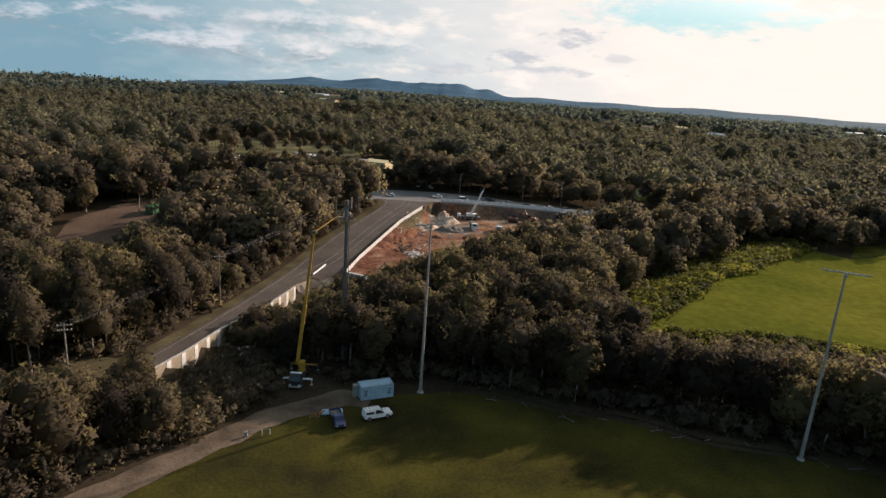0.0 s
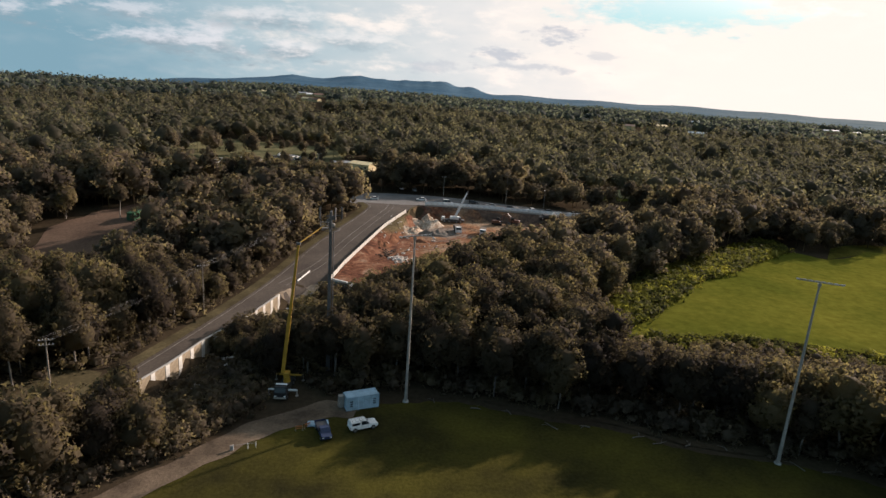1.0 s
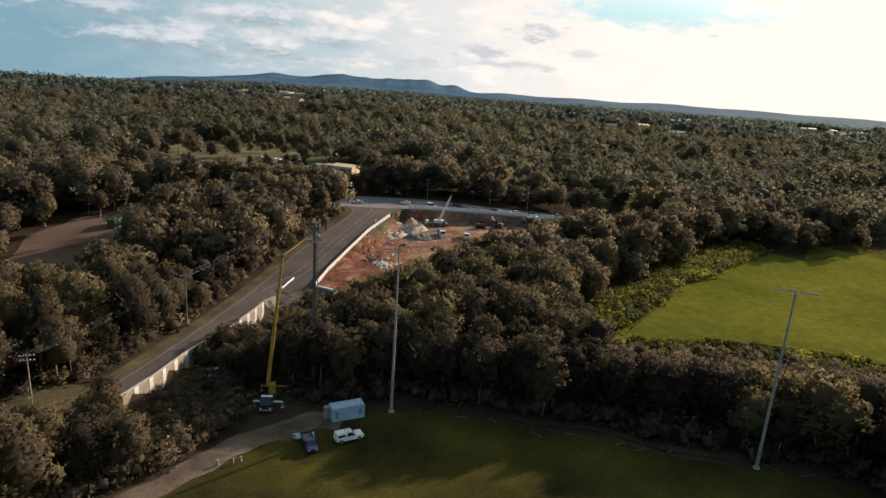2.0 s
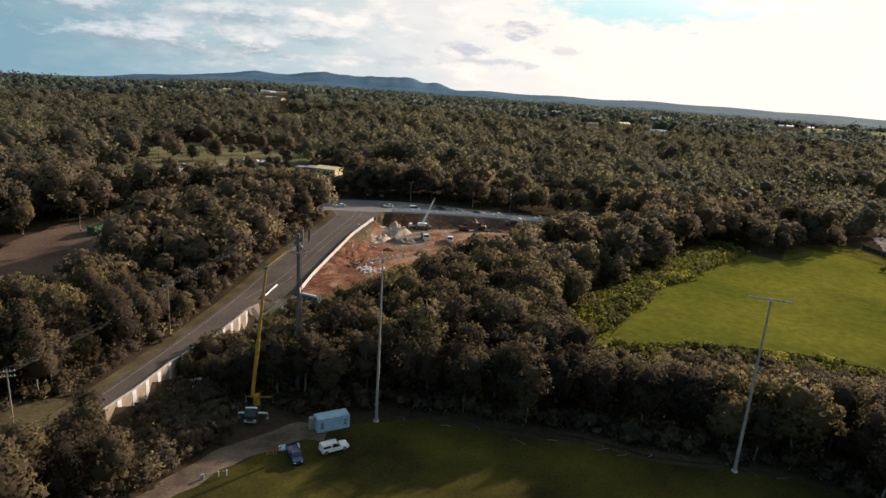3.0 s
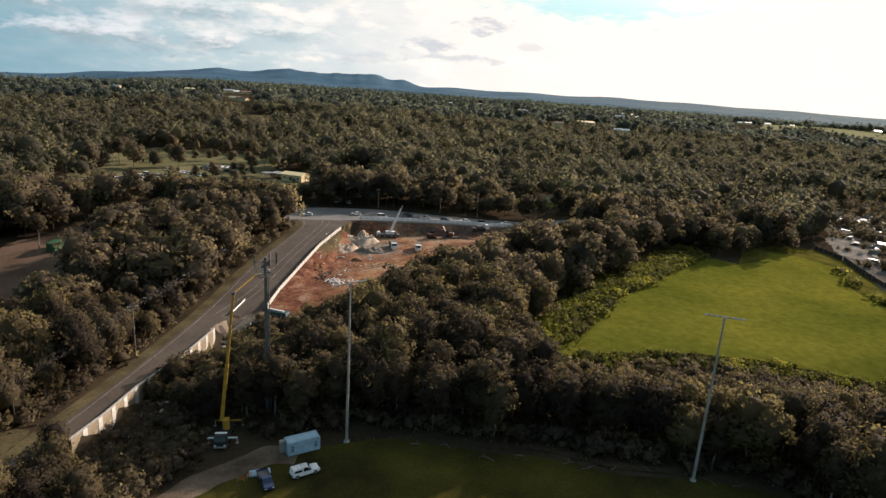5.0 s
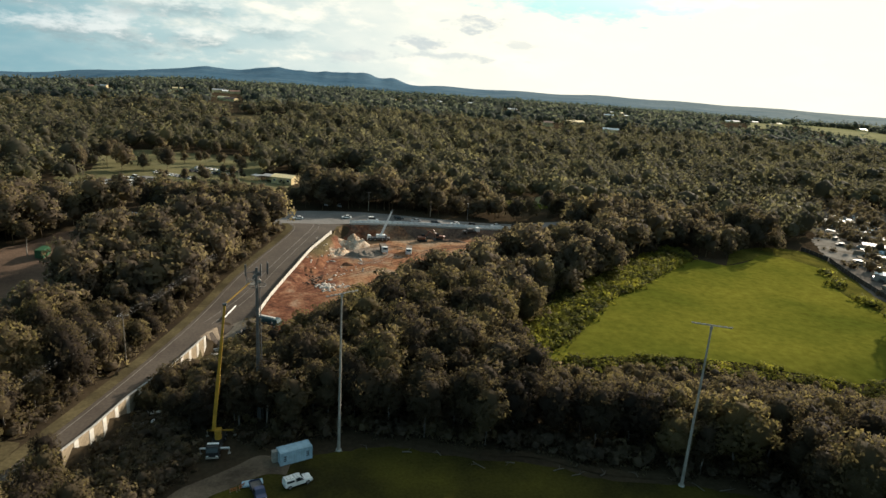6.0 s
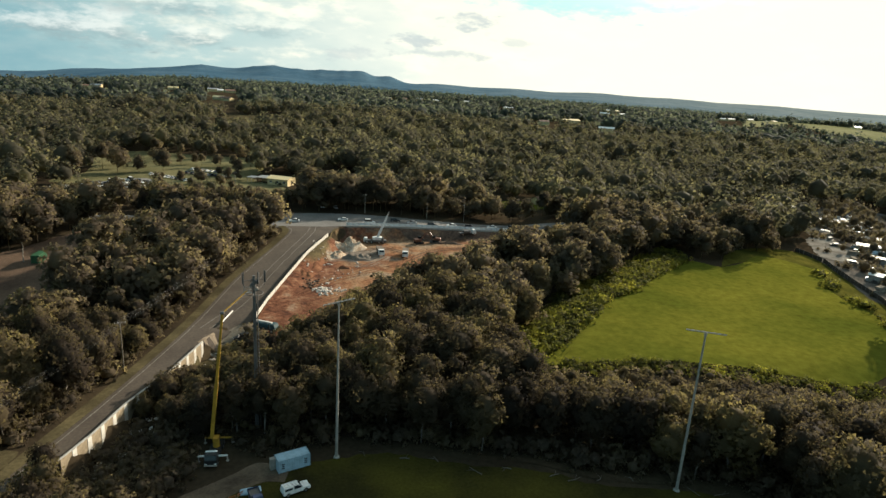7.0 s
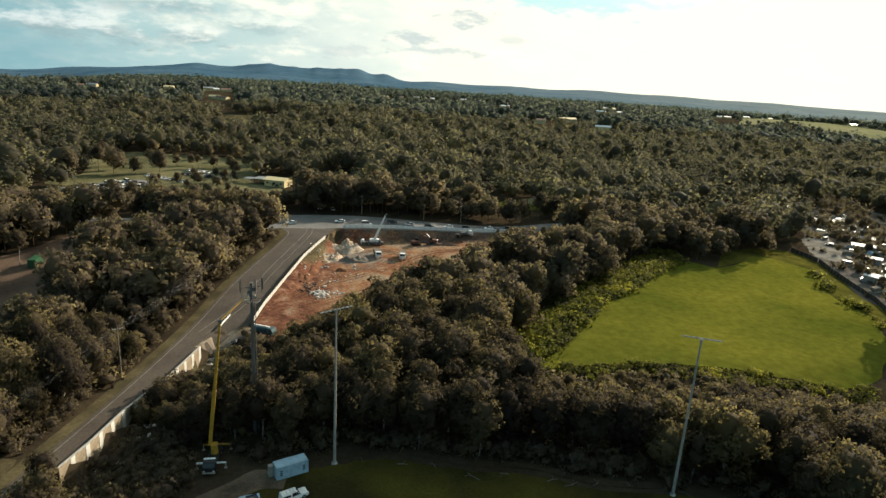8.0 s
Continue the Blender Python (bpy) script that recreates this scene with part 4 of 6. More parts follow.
M["rock"] = two_scale("pale_broken_rock", (0.42, 0.36, 0.3), (0.68, 0.62, 0.55), 0.4, 2.0, bump=0.7)
M["spoil"] = two_scale("grey_gravel_spoil", (0.15, 0.125, 0.105), (0.26, 0.22, 0.18), 0.3, 2.5, bump=0.7)


def soil_mat():
    """Stripped clay: dark red by the hoarding, buff and orange beyond, a grey fill patch, and brown earth at the back
    with the bank's shade put into its colour.
    """
    def build(nt, b):
        n, link = nt.nodes.new, nt.links.new
        f1, f2, f3, f4 = noise_tex(nt, 0.055, 5, 0.6, 1.2), noise_tex(nt, 0.9, 6, 0.65), noise_tex(nt, 0.16, 5, 0.6, 0.8), noise_tex(nt, 0.11, 6, 0.65, 0.5)
        sep = n("ShaderNodeSeparateXYZ")
        link(n("ShaderNodeTexCoord").outputs["Object"], sep.inputs[0])

        def calc(op, a, c):
            m = n("ShaderNodeMath")
            m.operation = op
            for i, v in enumerate((a, c)):
                if isinstance(v, bpy.types.NodeSocket):
                    link(v, m.inputs[i])
                else:
                    m.inputs[i].default_value = v
            return m.outputs[0]

        def edge(v, a, c):
            m = n("ShaderNodeMapRange")
            m.interpolation_type = "SMOOTHSTEP"
            m.inputs["From Min"].default_value, m.inputs["From Max"].default_value = a, c
            link(v, m.inputs["Value"])
            return m.outputs[0]
        X, Y = sep.outputs["X"], sep.outputs["Y"]
        wob = calc("MULTIPLY", calc("SUBTRACT", f4, 0.5), 44.0)
        d = calc("ADD", calc("SUBTRACT", calc("MULTIPLY", calc("ADD", X, 22.0), 0.95), calc("MULTIPLY", calc("SUBTRACT", Y, 187.0), 0.20)), wob)
        c = ramp(nt, f1, [(0.30, (0.15, 0.062, 0.033)), (0.45, (0.25, 0.12, 0.06)), (0.55, (0.29, 0.175, 0.10)), (0.68, (0.28, 0.21, 0.145))])
        red = ramp(nt, f3, [(0.35, (0.085, 0.037, 0.024)), (0.48, (0.165, 0.068, 0.038)), (0.58, (0.23, 0.115, 0.068)), (0.68, (0.28, 0.18, 0.12))])
        c = mix_col(nt, edge(d, 12.0, 24.0), red, c)
        gx, gy = calc("SUBTRACT", X, 10.0), calc("SUBTRACT", Y, 239.0)
        r = calc("ADD", calc("SQRT", calc("ADD", calc("MULTIPLY", gx, gx), calc("MULTIPLY", gy, gy)), 0.0), wob)
        c = mix_col(nt, edge(r, 15.0, 5.0), c, ramp(nt, f3, [(0.35, (0.16, 0.13, 0.105)), (0.65, (0.27, 0.22, 0.175))]))
        # brown earth at the back, painted darker for the shade below the street barrier
        c = mix_col(nt, edge(calc("ADD", Y, wob), 256.0, 266.0), c, ramp(nt, f3, [(0.35, (0.075, 0.052, 0.04)), (0.65, (0.15, 0.10, 0.075))]))
        bank = calc("SUBTRACT", calc("MULTIPLY", calc("ADD", X, 22.0), 0.95), calc("MULTIPLY", calc("SUBTRACT", Y, 187.0), 0.20))
        olive = calc("MULTIPLY", edge(calc("ADD", bank, calc("MULTIPLY", wob, 0.25)), 8.0, 4.5), edge(Y, 218.0, 228.0))
        c = mix_col(nt, olive, c, ramp(nt, f3, [(0.35, (0.075, 0.058, 0.030)), (0.65, (0.14, 0.11, 0.055))]))
        g = ramp(nt, f2, [(0.30, (0.42, 0.40, 0.39)), (0.66, (1.2, 1.2, 1.2))])
        link(mix_col(nt, 1.0, c, g, "MULTIPLY"), b.inputs["Base Color"])
        bumped(nt, b, f2, 0.9, 0.25)
    return node_mat("stripped_clay", build, Roughness=0.95, Specular_IOR_Level=0.05)


M["soil"] = soil_mat()
M["redclay"] = two_scale("dark_red_clay", (0.12, 0.052, 0.032), (0.24, 0.12, 0.07), 0.2, 1.6, bump=0.9)
M["darkspoil"] = two_scale("dark_spoil", (0.07, 0.05, 0.04), (0.15, 0.105, 0.08), 0.3, 2.2, bump=0.8)

# ---- road furniture ----
fan("construction_ground", SITE, M["soil"], lift=0.1, step=2.0, rings=40, label="stripped red and buff clay floor of an excavation", centre=(22, 232))


def strip(name, pts, width, mat, lift, label, n=80, category="marking"):
    return ribbon(name, offset_line(pts, -width / 2), offset_line(pts, width / 2), mat, lift=lift, across=2, n=n, label=label, category=category)


strip("edge_path", [(4, 106.2), (14, 106), (27, 101), (38, 99.5), (49.5, 93.6), (62, 91)], 2.0, M["litter"], 0.14, "narrow bare path along the edge of the wood", category="path")
strip("edge_line", offset_line(ROAD_L, 1.0), 0.16, M["line"], 0.105, "faded white edge line painted along the road")
mid_l = [((a + c) / 2 - 0.6, (b + d) / 2) for (a, b), (c, d) in zip(ROAD_L[6:], ROAD_R[6:])]
strip("centre_line", mid_l, 0.16, M["line"], 0.105, "faded white lane line on the climbing road")
strip("centre_line", offset_line(mid_l, 2.6), 0.14, M["line"], 0.105, "faded white lane line on the climbing road")
fan("dusty_apron", [(-37, 158), (-33, 166), (-27, 171), (-21, 168), (-20, 160), (-26, 157), (-32, 155)], M["dust"], lift=0.16, step=1.0, rings=6, label="dusty gravel apron where trucks leave the road", rough=0.3)
fan("road_edge_grass", ROAD_GRASS, M["dry_grass"], lift=0.12, step=1.5, rings=6, label="patch of rough grass below the wall", rough=0.3)
fan("grass_gap", GRASS_GAP, M["dry_grass"], lift=0.12, step=1.5, rings=6, label="rough grass gap under power poles", rough=0.4)


def along(pts, step):
    """Even stations along a line: place and heading."""
    p = np.array(pts, float)
    s = np.r_[0, np.cumsum(np.hypot(*np.diff(p, axis=0).T))]
    res = []
    for u in np.arange(step / 2, s[-1], step):
        i = min(np.searchsorted(s, u) - 1, len(p) - 2)
        t = (u - s[i]) / (s[i + 1] - s[i])
        q = p[i] + (p[i + 1] - p[i]) * t
        d = p[i + 1] - p[i]
        res.append((q[0], q[1], math.degrees(math.atan2(d[1], d[0]))))
    return res


def panel_mesh(name, size, mat, bevel=0.03, ribs=0):
    bm = bmesh.new()
    box(bm, (0, 0, size[2] / 2), size, bevel=bevel)
    for i in range(ribs):
        box(bm, ((i + 0.5) / ribs * size[0] - size[0] / 2, 0, size[2] / 2), (0.06, size[1] + 0.06, size[2] * 0.98))
    me = bpy.data.meshes.new(name)
    bm.to_mesh(me)
    bm.free()
    me.materials.append(mat)
    return me


def child(name, me, parent, x, y, z, turn):
    o = new(name, me)
    o.parent = parent
    o.location, o.rotation_euler = (x, y, z), (0, 0, radians(turn))
    return o


def retaining_wall():
    w = tagged(new("retaining_wall"), "beige panelled concrete retaining wall with white pilasters below the road", "wall", kind="structure")
    beige, white = panel_mesh("panel", (2.95, 0.25, 5.6), M["beige"]), panel_mesh("pilaster", (1.2, 0.4, 5.75), M["hoard"])
    cap = panel_mesh("coping", (4.14, 0.5, 0.12), M["concrete"])
    for x, y, a in along(STRIPED[:5], 4.1):
        c, s = math.cos(radians(a)), math.sin(radians(a))
        z = 1.0 - 5.6
        child("panel", beige, w, x, y, z, a)
        child("pilaster", white, w, x + c * 2.05, y + s * 2.05, z - 0.05, a)
        child("coping", cap, w, x, y, 1.0 + 0.004, a)
    low = panel_mesh("panel", (2.4, 0.3, 1.1), M["hoard"])
    for x, y, a in along(STRIPED[4:] + [(-28.0, 158.0)], 2.5):
        child("panel", low, w, x, y, gz(x, y) - 0.1, a)


retaining_wall()


def fence_line(name, pts, step, h, mat, label, post_mat, base=None):
    f = tagged(new(name), label, "fence", kind="structure")
    pan = panel_mesh("panel", (step * 0.97, 0.08, h), mat, 0.015)
    pst = panel_mesh("post", (0.12, 0.14, h + 0.12), post_mat, 0.02)
    blk = panel_mesh("barrier", (step * 0.97, 0.5, base), M["concrete"], 0.06) if base else None
    rs = random.Random(5)
    for x, y, a in along(pts, step):
        z = gz(x, y)
        c, s = math.cos(radians(a)) * step / 2, math.sin(radians(a)) * step / 2
        z0 = z + (base or 0)
        child("panel", pan, f, x, y, z0 - 0.05, a + rs.uniform(-1.5, 1.5))
        child("post", pst, f, x - c, y - s, z0 - 0.05, a)
        if blk:
            child("barrier", blk, f, x, y, z - 0.1, a)
    return f


fence_line("site_hoarding", WALL_W, 2.4, 1.5, M["hoard"], "dusty white site hoarding leaning along the road", M["galv"])
fence_line("street_barrier", WALL_N, 2.6, 1.2, M["mesh"], "white mesh panels on pale concrete blocks above the excavation", M["roofwhite"], 0.9)
# the white bent guard by the junction
g = thing("guard_rail", "short bent white guard rail at the road junction", "guard rail")
bm = bmesh.new()
for a, b in (((-33.4, 168.8), (-32.8, 171.6)), ((-32.8, 171.6), (-31.6, 178.5))):
    d = Vector((b[0] - a[0], b[1] - a[1], 0))
    box(bm, ((a[0] + b[0]) / 2, (a[1] + b[1]) / 2, gz(*a) + 0.75), (d.length + 0.1, 0.12, 0.55), d.to_track_quat("X", "Z").to_matrix(), 0.04)
part("rail", bm, M["roofwhite"], g)
for q in ((-33.3, 169.2), (-32.8, 171.6), (-32.2, 175), (-31.65, 178.2)):
    bm = bmesh.new()
    rod(bm, (*q, gz(*q) - 0.2), (*q, gz(*q) + 0.95), 0.07)
    part("post", bm, M["galv"], g)


# ---- poles and towers ----
def light_pole(x, y, h, face):
    t = thing("light_pole", "tall grey steel sports floodlight pole at the field edge", "light pole", "field floodlights")
    bm = bmesh.new(); rod(bm, (0, 0, 0.25), (0, 0, h), 0.30, 0.14, 14); part("shaft", bm, M["galv"], t)
    bm = bmesh.new(); rod(bm, (0, 0, -0.3), (0, 0, 0.3), 0.62, 0.55, 14); part("footing", bm, M["concrete"], t, "round concrete footing")
    bm = bmesh.new()
    box(bm, (0, 0, h - 0.1), (6.4, 0.16, 0.16), bevel=0.02)
    box(bm, (0, 0, h - 0.55), (0.5, 0.3, 0.5), bevel=0.03)
    arm = part("crossarm", bm, M["galv"], t)
    for i in range(8):
        u = -3.05 + i * 0.87
        bm = bmesh.new()
        tilt = Matrix.Rotation(radians(-35), 3, "X")
        box(bm, (u, -0.08, h + 0.04), (0.62, 0.16, 0.15), tilt, 0.03)
        part("floodlight", bm, M["galv"], arm, "grey floodlight housing")
        bm = bmesh.new()
        box(bm, (u, -0.15, h - 0.01), (0.50, 0.02, 0.11), tilt, 0.008)
        part("lens", bm, M["lampglass"], t)
    return put(t, x, y, face)


light_pole(-0.2, 103.4, 32.2, 32)
light_pole(63.0, 88.3, 32.3, -24)


def phone_tower(x, y, h):
    t = thing("phone_tower", "grey steel monopole phone tower with a cluttered antenna head", "tower")
    bm = bmesh.new(); rod(bm, (0, 0, -0.3), (0, 0, h - 1.0), 0.44, 0.28, 16); part("shaft", bm, M["dullsteel"], t)
    bm = bmesh.new(); rod(bm, (0.75, 0.1, 0), (0.55, 0.1, h - 5), 0.09, 0.09, 6); part("cable_duct", bm, M["dullsteel"], t)
    z = h - 4.6
    for k, zz in enumerate((z, z + 2.6)):
        bm = bmesh.new()
        for i in range(12):
            a, b = 2 * math.pi * i / 12, 2 * math.pi * (i + 1) / 12
            r = 1.7 if k == 0 else 0.85
            rod(bm, (r * math.cos(a), r * math.sin(a), zz), (r * math.cos(b), r * math.sin(b), zz), 0.07, seg=5)
            if i % 3 == 0:
                rod(bm, (0.3 * math.cos(a), 0.3 * math.sin(a), zz), (r * math.cos(a), r * math.sin(a), zz), 0.06, seg=5)
        part("ring_frame", bm, M["dullsteel"], t)
    for i, a in enumerate((200, 20, 335, 95, 275)):
        ca, sa = math.cos(radians(a)), math.sin(radians(a))
        r = 1.95 if i < 2 else 0.8
        zb = z + (2.2 if i < 3 else 1.2)
        bm = bmesh.new(); rod(bm, (0.3 * ca, 0.3 * sa, zb + 0.5), (r * ca, r * sa, zb + 0.5), 0.06, seg=5)
        rod(bm, (r * ca, r * sa, zb - 0.9), (r * ca, r * sa, zb + 2.4), 0.05, seg=6)
        arm = part("bracket", bm, M["dullsteel"], t)
        bm = bmesh.new(); box(bm, (r * ca + 0.18 * ca, r * sa + 0.18 * sa, zb + 1.0), (0.2, 0.36, 2.3), Matrix.Rotation(radians(a), 3, "Z"), 0.04)
        part("panel_antenna", bm, M["dullsteel"], arm, "pale grey panel antenna")
    for i, a in enumerate((40, 120, 160, 250, 310)):
        ca, sa = math.cos(radians(a)), math.sin(radians(a))
        bm = bmesh.new(); box(bm, (0.62 * ca, 0.62 * sa, z + 0.6 + 0.45 * i), (0.35, 0.5, 0.8), Matrix.Rotation(radians(a), 3, "Z"), 0.04)
        part("radio_unit", bm, M["dullsteel"], t)
    bm = bmesh.new(); rod(bm, (0.5, -0.6, z + 1.1), (0.55, -0.85, z + 1.1), 0.4, 0.32, 14); part("dish", bm, M["galv"], t, "white round dish")
    return put(t, x, y, 0)


phone_tower(-16.5, 115.0, 34.2)


def utility_pole(x, y, h, turn, arms=1, label="weathered timber power pole with a crossarm"):
    t = thing("utility_pole", label, "power pole", "power poles")
    bm = bmesh.new(); rod(bm, (0, 0, -0.4), (0, 0, h), 0.17, 0.11, 10); part("shaft", bm, M["timber"], t)
    for k in range(arms):
        bm = bmesh.new(); box(bm, (0, 0.12, h - 0.4 - 0.9 * k), (2.4, 0.12, 0.14), bevel=0.015)
        arm = part("crossarm", bm, M["timber"], t)
        for u in (-1.05, -0.45, 0.45, 1.05):
            bm = bmesh.new(); rod(bm, (u, 0.12, h - 0.33 - 0.9 * k), (u, 0.12, h - 0.1 - 0.9 * k), 0.06, 0.04, 6)
            part("insulator", bm, M["roofwhite"], arm, "pale insulator")
    return put(t, x, y, turn)


utility_pole(-50.8, 142.1, 12.6, 20)
utility_pole(-62.9, 99.7, 11.0, 20, 2)
utility_pole(-54.2, 329, 12.5, 30)
utility_pole(42.5, 291, 14.0, 0)
utility_pole(12.2, 294.5, 9.5, 10)
utility_pole(-172, 335, 13, 15, 2)


def power_line(a, b, off, sag=0.9):
    c = bpy.data.curves.new("power_line", "CURVE")
    c.dimensions, c.bevel_depth, c.bevel_resolution = "3D", 0.02, 0
    s = c.splines.new("POLY")
    s.points.add(12)
    for i in range(13):
        u = i / 12
        p = Vector(a).lerp(Vector(b), u) + Vector((off, -0.3 * off, -4 * sag * u * (1 - u)))
        s.points[i].co = (*p, 1)
    c.materials.append(M["black"])
    return tagged(new("power_line", c), "thin dark overhead power wire between poles", "power line", "overhead wires")


for off in (-1.05, -0.45, 0.45, 1.05):
    power_line((-62.9, 99.7, gz(-62.9, 99.7) + 10.9), (-50.8, 142.1, gz(-50.8, 142.1) + 12.5), off)
    power_line((-50.8, 142.1, gz(-50.8, 142.1) + 12.5), (-39, 190, gz(-39, 190) + 12.5), off)
utility_pole(-46.5, 190, 12.5, 15)


def street_lamp(x, y, h, turn):
    t = thing("street_lamp", "slim grey street lamp beside the cross street", "street lamp", "street lamps")
    bm = bmesh.new(); rod(bm, (0, 0, -0.2), (0, 0, h), 0.1, 0.06); part("shaft", bm, M["galv"], t)
    bm = bmesh.new(); rod(bm, (0, 0, h - 0.1), (1.7, 0, h + 0.35), 0.05, 0.04, 6); part("arm", bm, M["galv"], t)
    bm = bmesh.new(); box(bm, (1.95, 0, h + 0.36), (0.75, 0.28, 0.16), bevel=0.04); part("lantern", bm, M["white"], t)
    return put(t, x, y, turn)


street_lamp(61, 290, 8.5, 250)
street_lamp(-31, 258, 8.0, 340)
street_lamp(118, 300, 8.5, 250)


# ---- vehicles ----
def wheel(parent, x, y, r, w=0.24):
    bm = bmesh.new(); rod(bm, (x, y - w / 2, r), (x, y + w / 2, r), r, seg=14)
    bmesh.ops.bevel(bm, geom=[e for e in bm.edges if abs(e.verts[0].co.y - e.verts[1].co.y) < 1e-4 and len(e.link_faces) == 2], offset=0.04, segments=1, affect="EDGES")
    t = part("wheel", bm, M["tyre"], parent)
    bm = bmesh.new(); rod(bm, (x, y - w / 2 - 0.012, r), (x, y + w / 2 + 0.012, r), r * 0.58, seg=12)
    part("rim", bm, M["rim"], t)


def car(label, paint, kind="sedan", group="cars on the cross street"):
    t = thing("car", label, "car", group)
    L, W = (4.5, 1.78) if kind != "van" else (5.0, 1.95)
    h = {"sedan": 1.45, "wagon": 1.7, "van": 2.1}[kind]
    a = L / 2
    low = [(-a, 0.35), (-a, 0.75), (-a + 0.1, 0.92), (a - 1.2, 0.95), (a - 0.15, 0.78), (a, 0.55), (a, 0.35), (a - 0.5, 0.24), (-a + 0.4, 0.24)]
    bm = bmesh.new(); prism(bm, low, -W / 2, W / 2, 0.05, 0.05); part("body", bm, paint, t)
    back = -a + (0.75 if kind == "sedan" else 0.12)
    cab = [(back - (0.3 if kind == "sedan" else 0.0), 0.92), (back + 0.25, h - 0.08), (a - 2.0, h - 0.08), (a - 1.2, 0.92)]
    bm = bmesh.new(); prism(bm, cab, -W / 2 + 0.08, W / 2 - 0.08, 0.16, 0.04); part("window", bm, M["glass"], t, "dark window glass")
    bm = bmesh.new(); box(bm, ((back + 0.3 + a - 2.05) / 2, 0, h - 0.06), (a - 2.05 - back - 0.2, W - 0.46, 0.07), bevel=0.03); part("roof", bm, paint, t)
    for x in (-a + 0.85, a - 0.9):
        for y in (-W / 2 + 0.11, W / 2 - 0.11):
            wheel(t, x, y, 0.33)
    for y in (-W / 2 + 0.25, W / 2 - 0.25):
        bm = bmesh.new(); box(bm, (a - 0.02, y, 0.66), (0.08, 0.36, 0.15), bevel=0.02); part("headlight", bm, M["lampglass"], t)
        bm = bmesh.new(); box(bm, (-a + 0.0, y, 0.72), (0.06, 0.3, 0.16), bevel=0.02); part("tail_light", bm, M["redglass"], t)
    return t


CARS = {"white": car("white sedan on the asphalt cross street", M["white"]), "black": car("black wagon on the asphalt cross street", M["black"], "wagon"), "silver": car("silver sedan on the asphalt cross street", M["silver"]), "van": car("white van on the asphalt cross street", M["white"], "van")}
first = set()


def place_car(key, x, y, turn, label="", group=""):
    src = CARS[key]
    o = src if key not in first else copy_thing(src, Matrix())
    first.add(key)
    put(o, x, y, turn, 0.06)
    return tagged(o, label, group=group)


for key, x, y, a in (("black", 25.8, 279, 3), ("silver", 33.6, 276.5, 183), ("black", 43, 274.6, 4), ("white", 52.5, 276.8, 184), ("black", 61.5, 277.5, 6), ("white", 73, 279.5, 188), ("black", 84, 281.5, 10), ("van", 13.5, 272.5, 2), ("white", -20, 272, 185), ("silver", -34, 268, 182), ("white", 1.5, 276.5, 183)):
    place_car(key, x, y, a)


def wagon():
    """The white wagon with a canopy on the field."""
    t = thing("utility_wagon", "white utility wagon with canopy and roof rack parked on grass", "car")
    W, a = 1.86, 2.5
    low = [(-a, 0.55), (-a, 1.0), (-a + 0.05, 1.1), (a - 1.3, 1.12), (a - 0.25, 1.05), (a, 0.85), (a, 0.5), (a - 0.5, 0.38), (-a + 0.4, 0.42)]
    bm = bmesh.new(); prism(bm, low, -W / 2, W / 2, 0.04, 0.06); part("body", bm, M["white"], t)
    bm = bmesh.new(); prism(bm, [(-0.55, 1.1), (-0.5, 1.72), (0.35, 1.74), (1.1, 1.1)], -W / 2 + 0.07, W / 2 - 0.07, 0.15, 0.04); part("cab_window", bm, M["glass"], t, "dark cab glass")
    bm = bmesh.new(); box(bm, (-0.05, 0, 1.76), (1.0, W - 0.45, 0.07), bevel=0.03); part("cab_roof", bm, M["white"], t)
    for x in (-0.52, 0.3, 1.02):
        for y in (-W / 2 + 0.12, W / 2 - 0.12):
            s = 1 if y > 0 else -1
            bm = bmesh.new(); rod(bm, (x, y, 1.1), (min(x, 0.4) - 0.02, y - s * 0.13, 1.74), 0.045, seg=5); part("pillar", bm, M["white"], t)
    bm = bmesh.new(); prism(bm, [(-a + 0.06, 1.1), (-a + 0.2, 1.82), (-0.62, 1.82), (-0.6, 1.1)], -W / 2 + 0.05, W / 2 - 0.05, 0.1, 0.04)
    can = part("canopy", bm, M["white"], t, "white hard canopy")
    for y in (-W / 2 + 0.06, W / 2 - 0.06):
        bm = bmesh.new(); box(bm, (-1.5, y, 1.45), (1.35, 0.05, 0.4), Matrix.Rotation(radians(-8 if y < 0 else 8), 3, "X"), 0.02); part("side_window", bm, M["glass"], can)
    for x in (-2.0, -1.4, -0.8, -0.2):
        bm = bmesh.new(); rod(bm, (x, -0.6, 1.9), (x, 0.6, 1.9), 0.025, seg=5); part("rack_bar", bm, M["galv"], t)
    for y in (-0.6, 0.6):
        bm = bmesh.new(); rod(bm, (-2.1, y, 1.9), (0.2, y, 1.9), 0.025, seg=5); part("rack_rail", bm, M["galv"], t)
    for x in (-a + 0.85, a - 0.9):
        for y in (-W / 2 + 0.1, W / 2 - 0.1):
            wheel(t, x, y, 0.4, 0.28)
    for y in (-0.68, 0.68):
        bm = bmesh.new(); box(bm, (a - 0.03, y, 0.85), (0.1, 0.36, 0.2), bevel=0.03); part("headlight", bm, M["lampglass"], t)
        bm = bmesh.new(); box(bm, (-a, y * 1.15, 0.9), (0.06, 0.16, 0.3), bevel=0.02); part("tail_light", bm, M["redglass"], t)
    bm = bmesh.new(); box(bm, (a + 0.02, 0, 0.55), (0.14, W - 0.1, 0.22), bevel=0.05); part("bumper", bm, M["black"], t)
    return put(t, -7.3, 93.6, 26, 0.06)


wagon()


